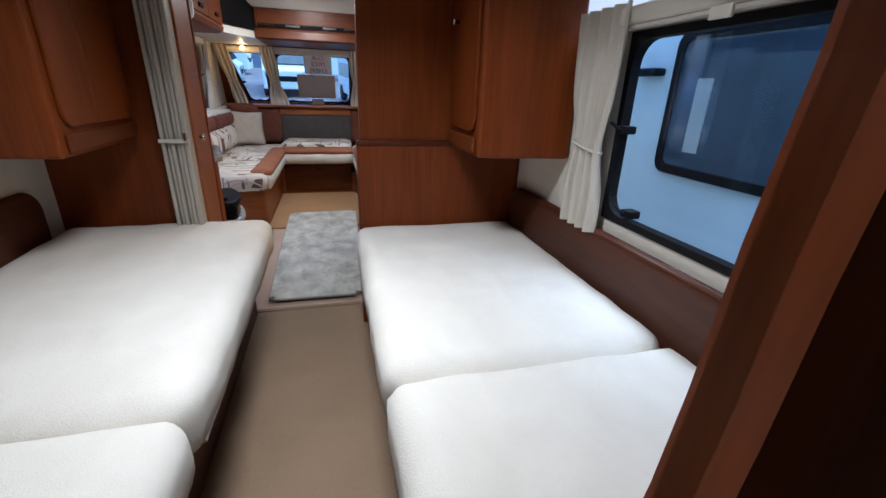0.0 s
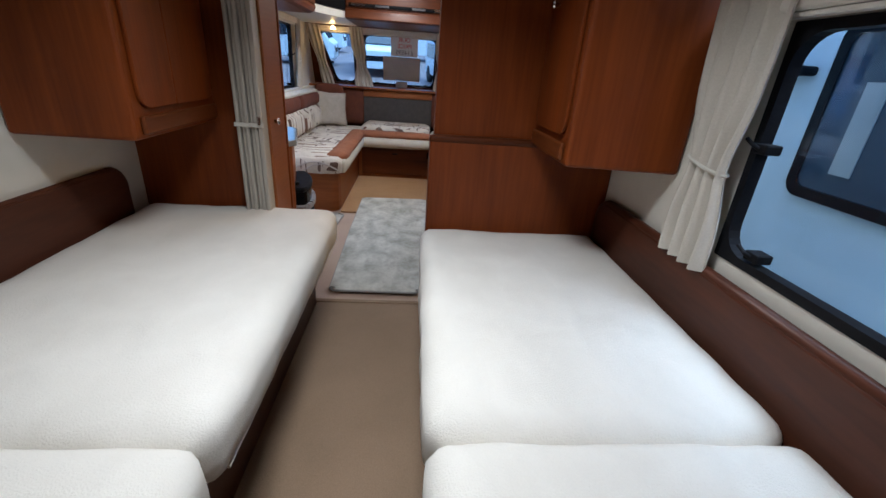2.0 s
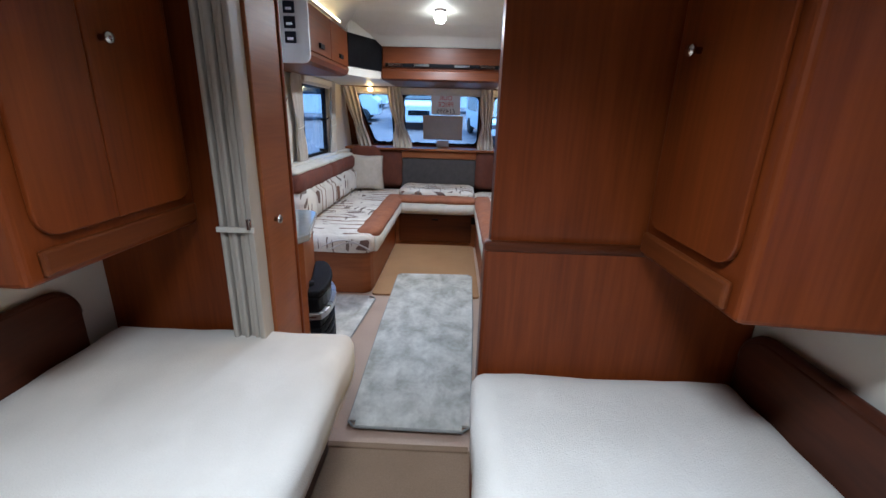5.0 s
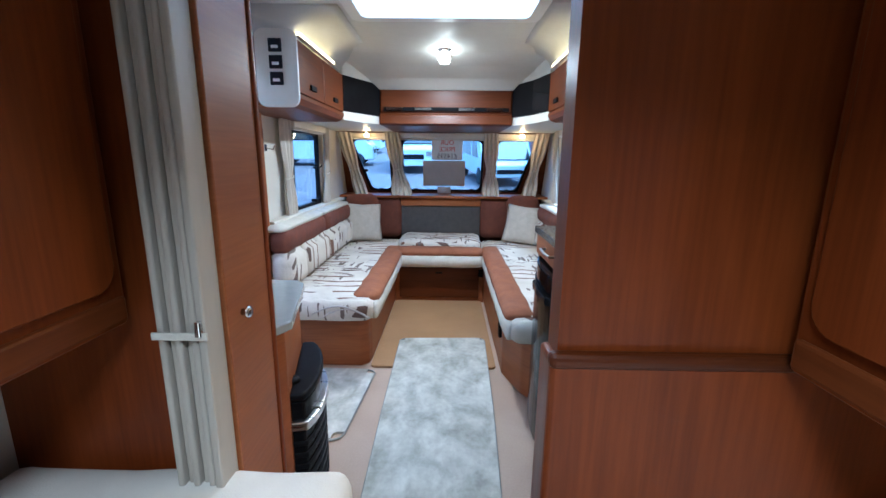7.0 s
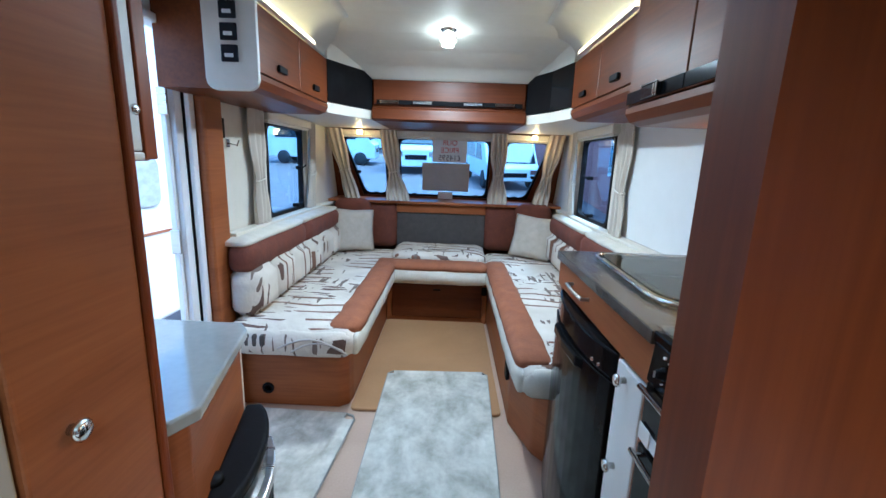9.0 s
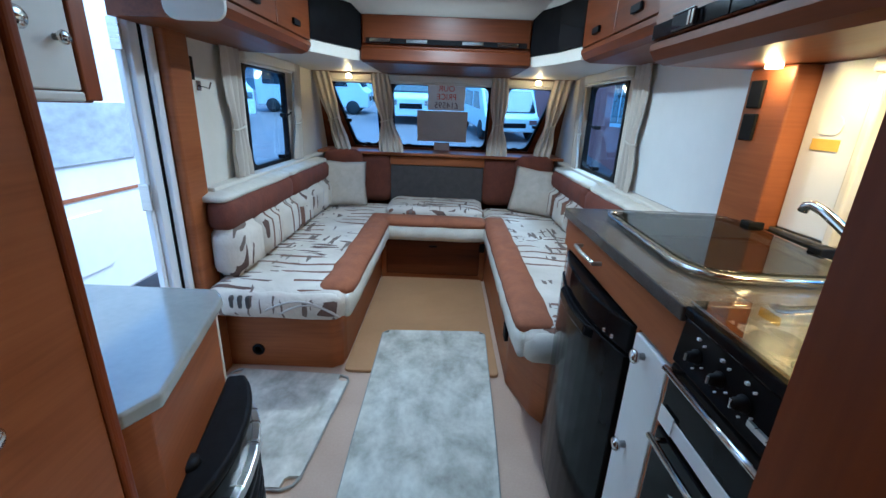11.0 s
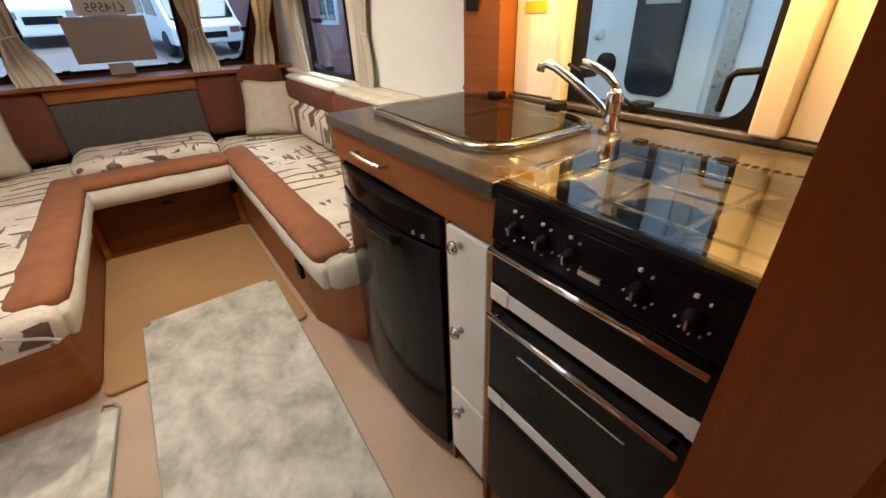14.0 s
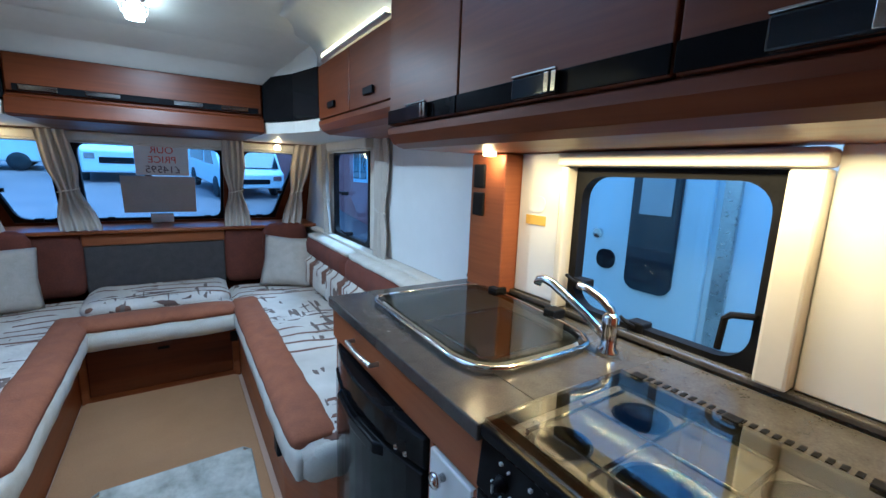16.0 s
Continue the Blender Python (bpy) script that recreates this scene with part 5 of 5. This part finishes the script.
# strokes of the cloth on the bench's near end
for x in (-0.86, -0.80, -0.765, -0.73):
    part("cloth_bar", soft(x - 0.012 * (2 if x < -0.85 else 1), x + 0.010, 4.288, 4.312, 0.405, 0.462, 0.008, 0.001, 0.002, 0.02), GREYCLOTH, sl)
for k, (xa, xb, zc) in enumerate(((-0.66, -0.36, 0.40), (-0.60, -0.34, 0.385))):
    part("cloth_arc", tube([(xa + (xb - xa) * i / 12, 4.292, zc + 0.05 * math.sin(math.pi * i / 12)) for i in range(13)], 0.005, 6), GREYCARD, sl)

# price notice and cards in the front window, read from outside
sg = thing("price_sign", (0.08, 6.2, 1.28), "white price notice facing outwards in the front window", "sign")


def lean_box(x0, x1, z0, z1, off, th):
    q = box(x0, x1, 0, th, z0, z1)
    for v in q.verts:
        v.co.y += front_y(v.co.z) - off
    return q


part("sheet", lean_box(-0.075, 0.225, 1.25, 1.452, 0.016, 0.002), PAPER, sg)


def words(text, size, x, z, material, parent):
    c = bpy.data.curves.new("text", "FONT")
    c.body, c.size, c.align_x, c.extrude = text, size, "CENTER", 0.0004
    o = bpy.data.objects.new("text", c)
    scene.collection.objects.link(o)
    me = bpy.data.meshes.new_from_object(o.evaluated_get(bpy.context.evaluated_depsgraph_get()))
    bpy.data.objects.remove(o)
    q = bmesh.new()
    q.from_mesh(me)
    for v in q.verts:
        u, w = v.co.x, v.co.y
        v.co = Vector((x - u, front_y(z + w) - 0.018 - 0.5 * v.co.z, z + w))
    part("lettering", q, material, parent)


words("OUR", 0.062, 0.076, 1.395, REDINK, sg)
words("PRICE", 0.062, 0.076, 1.333, REDINK, sg)
words("£14595", 0.066, 0.076, 1.267, DARKINK, sg)
single("card", lean_box(-0.165, 0.258, 0.99, 1.243, 0.02, 0.003), GREYCARD, "large blank grey card in the front window", "card")
single("note", lean_box(-0.02, 0.115, 0.915, 0.983, 0.032, 0.002), PAPER, "small white paper note at the window's foot", "note")

# ---- outside ----
def ground_z(y):
    return -0.55 + 0.09 * max(0, min(y, 42) - 9.5)


structure("ground", prism([(-300, -0.55), (9.5, -0.55), (42, ground_z(42)), (300, ground_z(300)), (300, -2), (-300, -2)], "x", -300, 300), YARD, "reddish-grey gravel sales yard", "ground")


def flat_side(x, s, y0, y1, z0, z1):
    return box(*sorted((x, x + s * 0.03)), y0, y1, z0, z1, 0.008)


def neighbour(x, s, y0, y1, label):
    """Parked caravan whose side stands at x, body going on along s."""
    c = thing("parked_caravan", (x + s * 1.1, (y0 + y1) / 2, -0.55), label, "caravan", "parked caravans")
    prof_ = [(y0, -0.15), (y1 - 0.3, -0.15), (y1 - 0.05, 0.3), (y1, 0.9), (y1 - 0.12, 1.5), (y1 - 0.5, 2.0), (y0 + 0.3, 2.08), (y0, 1.7)]
    part("body", prism(prof_, "x", *sorted((x, x + s * 2.2)), 0.03), ALU, c)
    for yy in (y0 + (y1 - y0) * 0.45,):
        w = part("wheel", lathe([(0.30, 0), (0.31, 0.03), (0.31, 0.17), (0.28, 0.19), (0.1, 0.19)], (x + (0.03 if s > 0 else -0.22), yy, -0.24), "x", 20), TYRE, c, "black wheel", True)
    return c


NX = 1.75
# dark glass whose base colour carries the blue of the reflected sky
BLUEGLASS = surf("sky_reflecting_window", (0.030, 0.045, 0.065), (0.060, 0.085, 0.115), (1.2, 1.2, 1.8), 0.05, bump=0.0, rvar=0.02)
nr = neighbour(NX, 1, -1.6, 5.2, "white caravan parked close beside, dark windows")
part("window", prism(round_rect(1.23, 2.66, 0.815, 1.38, 0.05), "x", NX - 0.015, NX + 0.005, 0.005), BLUEGLASS, nr, "dark window with the sky's reflection in its colour")
part("window_frame", ring(round_rect(1.20, 2.685, 0.79, 1.405, 0.06), round_rect(1.245, 2.645, 0.83, 1.365, 0.04), "x", NX - 0.022, NX + 0.002), RUBBER, nr)
# reflection in the neighbour's window, put in as a flat grey strip
part("reflection_strip", box(NX - 0.020, NX - 0.0155, 2.45, 2.53, 0.90, 1.21), GREYCARD, nr)
part("latch", box(NX - 0.07, NX, 2.75, 2.92, 1.225, 1.26, 0.01), RUBBER, nr, "black latch")
part("door", prism(round_rect(3.60, 4.52, -0.1, 1.80, 0.06), "x", NX - 0.02, NX + 0.005, 0.006), WHITE, nr, "white caravan door")
dw = part("door_window", prism(round_rect(3.705, 3.905, 0.885, 1.64, 0.05), "x", NX - 0.032, NX - 0.018, 0.004), DARKGLASS, nr, "dark door window")
part("blind", box(NX - 0.0355, NX - 0.0325, 3.735, 3.865, 1.20, 1.50), GREYCARD, dw, "pale blind behind the glass")
part("door_lock", lathe([(0.024, 0), (0.022, -0.013), (0, -0.016)], (NX - 0.02, 4.055, 1.095), "x"), CHROME, nr)
part("door_handle", prism(round_rect(3.96, 4.05, 0.945, 1.03, 0.036), "x", NX - 0.03, NX - 0.019, 0.003), RUBBER, nr, "dark handle recess")
part("door_trim", box(NX - 0.015, NX + 0.001, 3.52, 3.575, -0.15, 1.9, 0.004), STEEL, nr)
PALEGLASS = surf("pale_window", (0.22, 0.24, 0.26), (0.48, 0.51, 0.54), (1.5, 1.5, 2.5), 0.08, bump=0.0, rvar=0.03)
nl = neighbour(-2.3, -1, 1.5, 7.4, "white caravan parked across the entrance, striped side")
part("window", prism(round_rect(4.6, 5.94, 0.825, 1.215, 0.08), "x", -2.303, -2.285, 0.004), PALEGLASS, nl, "grey rounded window")
part("stripe", prism([(4.4, 0.605), (6.6, 0.585), (6.6, 0.605), (4.4, 0.635)], "x", -2.302, -2.294), BROWNCLOTH, nl, "thin brown stripe")
part("locker_hatch", prism(round_rect(4.9, 5.5, 0.1, 0.5, 0.03), "x", -2.302, -2.292, 0.002), WHITE, nl)


def van(at, rz, length, height, label, cat="van"):
    c = thing("parked_" + cat, (0, 0, 0), label, cat, "parked vehicles")
    L, W = length / 2, 1.0
    p = [(-L, 0.35), (L, 0.35), (L, height * 0.45), (L - 0.25, height * 0.52), (L - 0.9, height * 0.93), (L - 1.2, height), (-L + 0.15, height), (-L, height * 0.9)]
    part("body", prism(p, "y", -W, W, 0.06), WHITE, c, "white bodywork")
    for s in (-1, 1):
        part("side_window", prism([(L - 1.0, height * 0.56), (L - 1.35, height * 0.88), (L - 2.1, height * 0.88), (L - 2.1, height * 0.56)], "y", s * W - 0.01, s * W + 0.01), DARKGLASS, c)
        part("side_window", prism(round_rect(-L + 0.4, L - 2.3, height * 0.56, height * 0.86, 0.06), "y", s * W - 0.01, s * W + 0.01), DARKGLASS, c)
        part("headlight", box(L - 0.03, L + 0.015, s * 0.75 - 0.15, s * 0.75 + 0.15, height * 0.33, height * 0.42, 0.02), CHROME, c)
        for x in (-L + 0.8, L - 0.8):
            part("wheel", lathe([(0.12, -0.1), (0.33, -0.1), (0.35, -0.06), (0.35, 0.06), (0.33, 0.1), (0.12, 0.1)], (x, s * (W - 0.08), 0.35), "y"), TYRE, c, "black wheel", True)
    part("windscreen", prism([(L - 0.27, height * 0.54), (L - 0.88, height * 0.91), (L - 0.86, height * 0.93), (L - 0.24, height * 0.56)], "y", -W * 0.88, W * 0.88), DARKGLASS, c, "dark windscreen")
    part("grille", box(L - 0.02, L + 0.012, -0.5, 0.5, height * 0.27, height * 0.36, 0.01), RUBBER, c, "black grille")
    c.matrix_basis = pose(at[0], at[1], ground_z(at[1]), 5 * math.cos(radians(rz)), -5 * math.sin(radians(rz)), rz)
    return c


van((-6.9, 26.0), 4, 5.6, 2.4, "white minibus parked side-on in the yard")
van((-1.9, 25.0), -84, 6.0, 2.5, "white camper van parked facing the caravan")
van((2.0, 20.5), -80, 4.6, 1.85, "white pickup parked facing the caravan", "car")
van((-11.5, 21.0), -20, 7.0, 2.9, "white motorhome parked in the yard")
van((-15.5, 27.0), -40, 7.0, 2.9, "white motorhome parked in the yard")
van((1.5, 33.0), 5, 7.0, 2.9, "white motorhome parked in the yard")
van((-8.5, 35.0), 0, 7.0, 2.9, "white motorhome parked in the yard")
hs = thing("brick_building", (7.5, 15, -0.55), "red brick building beside the yard", "building")
part("wall", box(4.6, 12, 9.0, 26, -0.55, 4.5), BRICK, hs)
part("roof", prism([(4.3, 4.5), (8.3, 6.5), (12.3, 4.5)], "y", 8.7, 26.3), RUBBER, hs, "dark roof")
for y in (10.6, 13.6, 17.0):
    w = part("window", box(4.54, 4.62, y, y + 1.1, 1.0, 2.3, 0.01), ALU, hs, "white-framed window")
    for a, b in ((y + 0.08, y + 0.5), (y + 0.6, y + 1.02)):
        part("pane", box(4.52, 4.545, a, b, 1.1, 2.2), DARKGLASS, w)
far = thing("far_shed", (-5, 45, 2.3), "long dark shed behind the yard", "building", kind="")
part("wall", box(-40, 12, 44, 50, 2.2, 5.4), surf("shed_wall", (0.10, 0.12, 0.16), (0.16, 0.18, 0.22), (0.4, 0.4, 0.4), 0.7), far)
part("roof", prism([(43.5, 5.4), (47, 7), (50.5, 5.4)], "x", -40.5, 12.5), RUBBER, far)
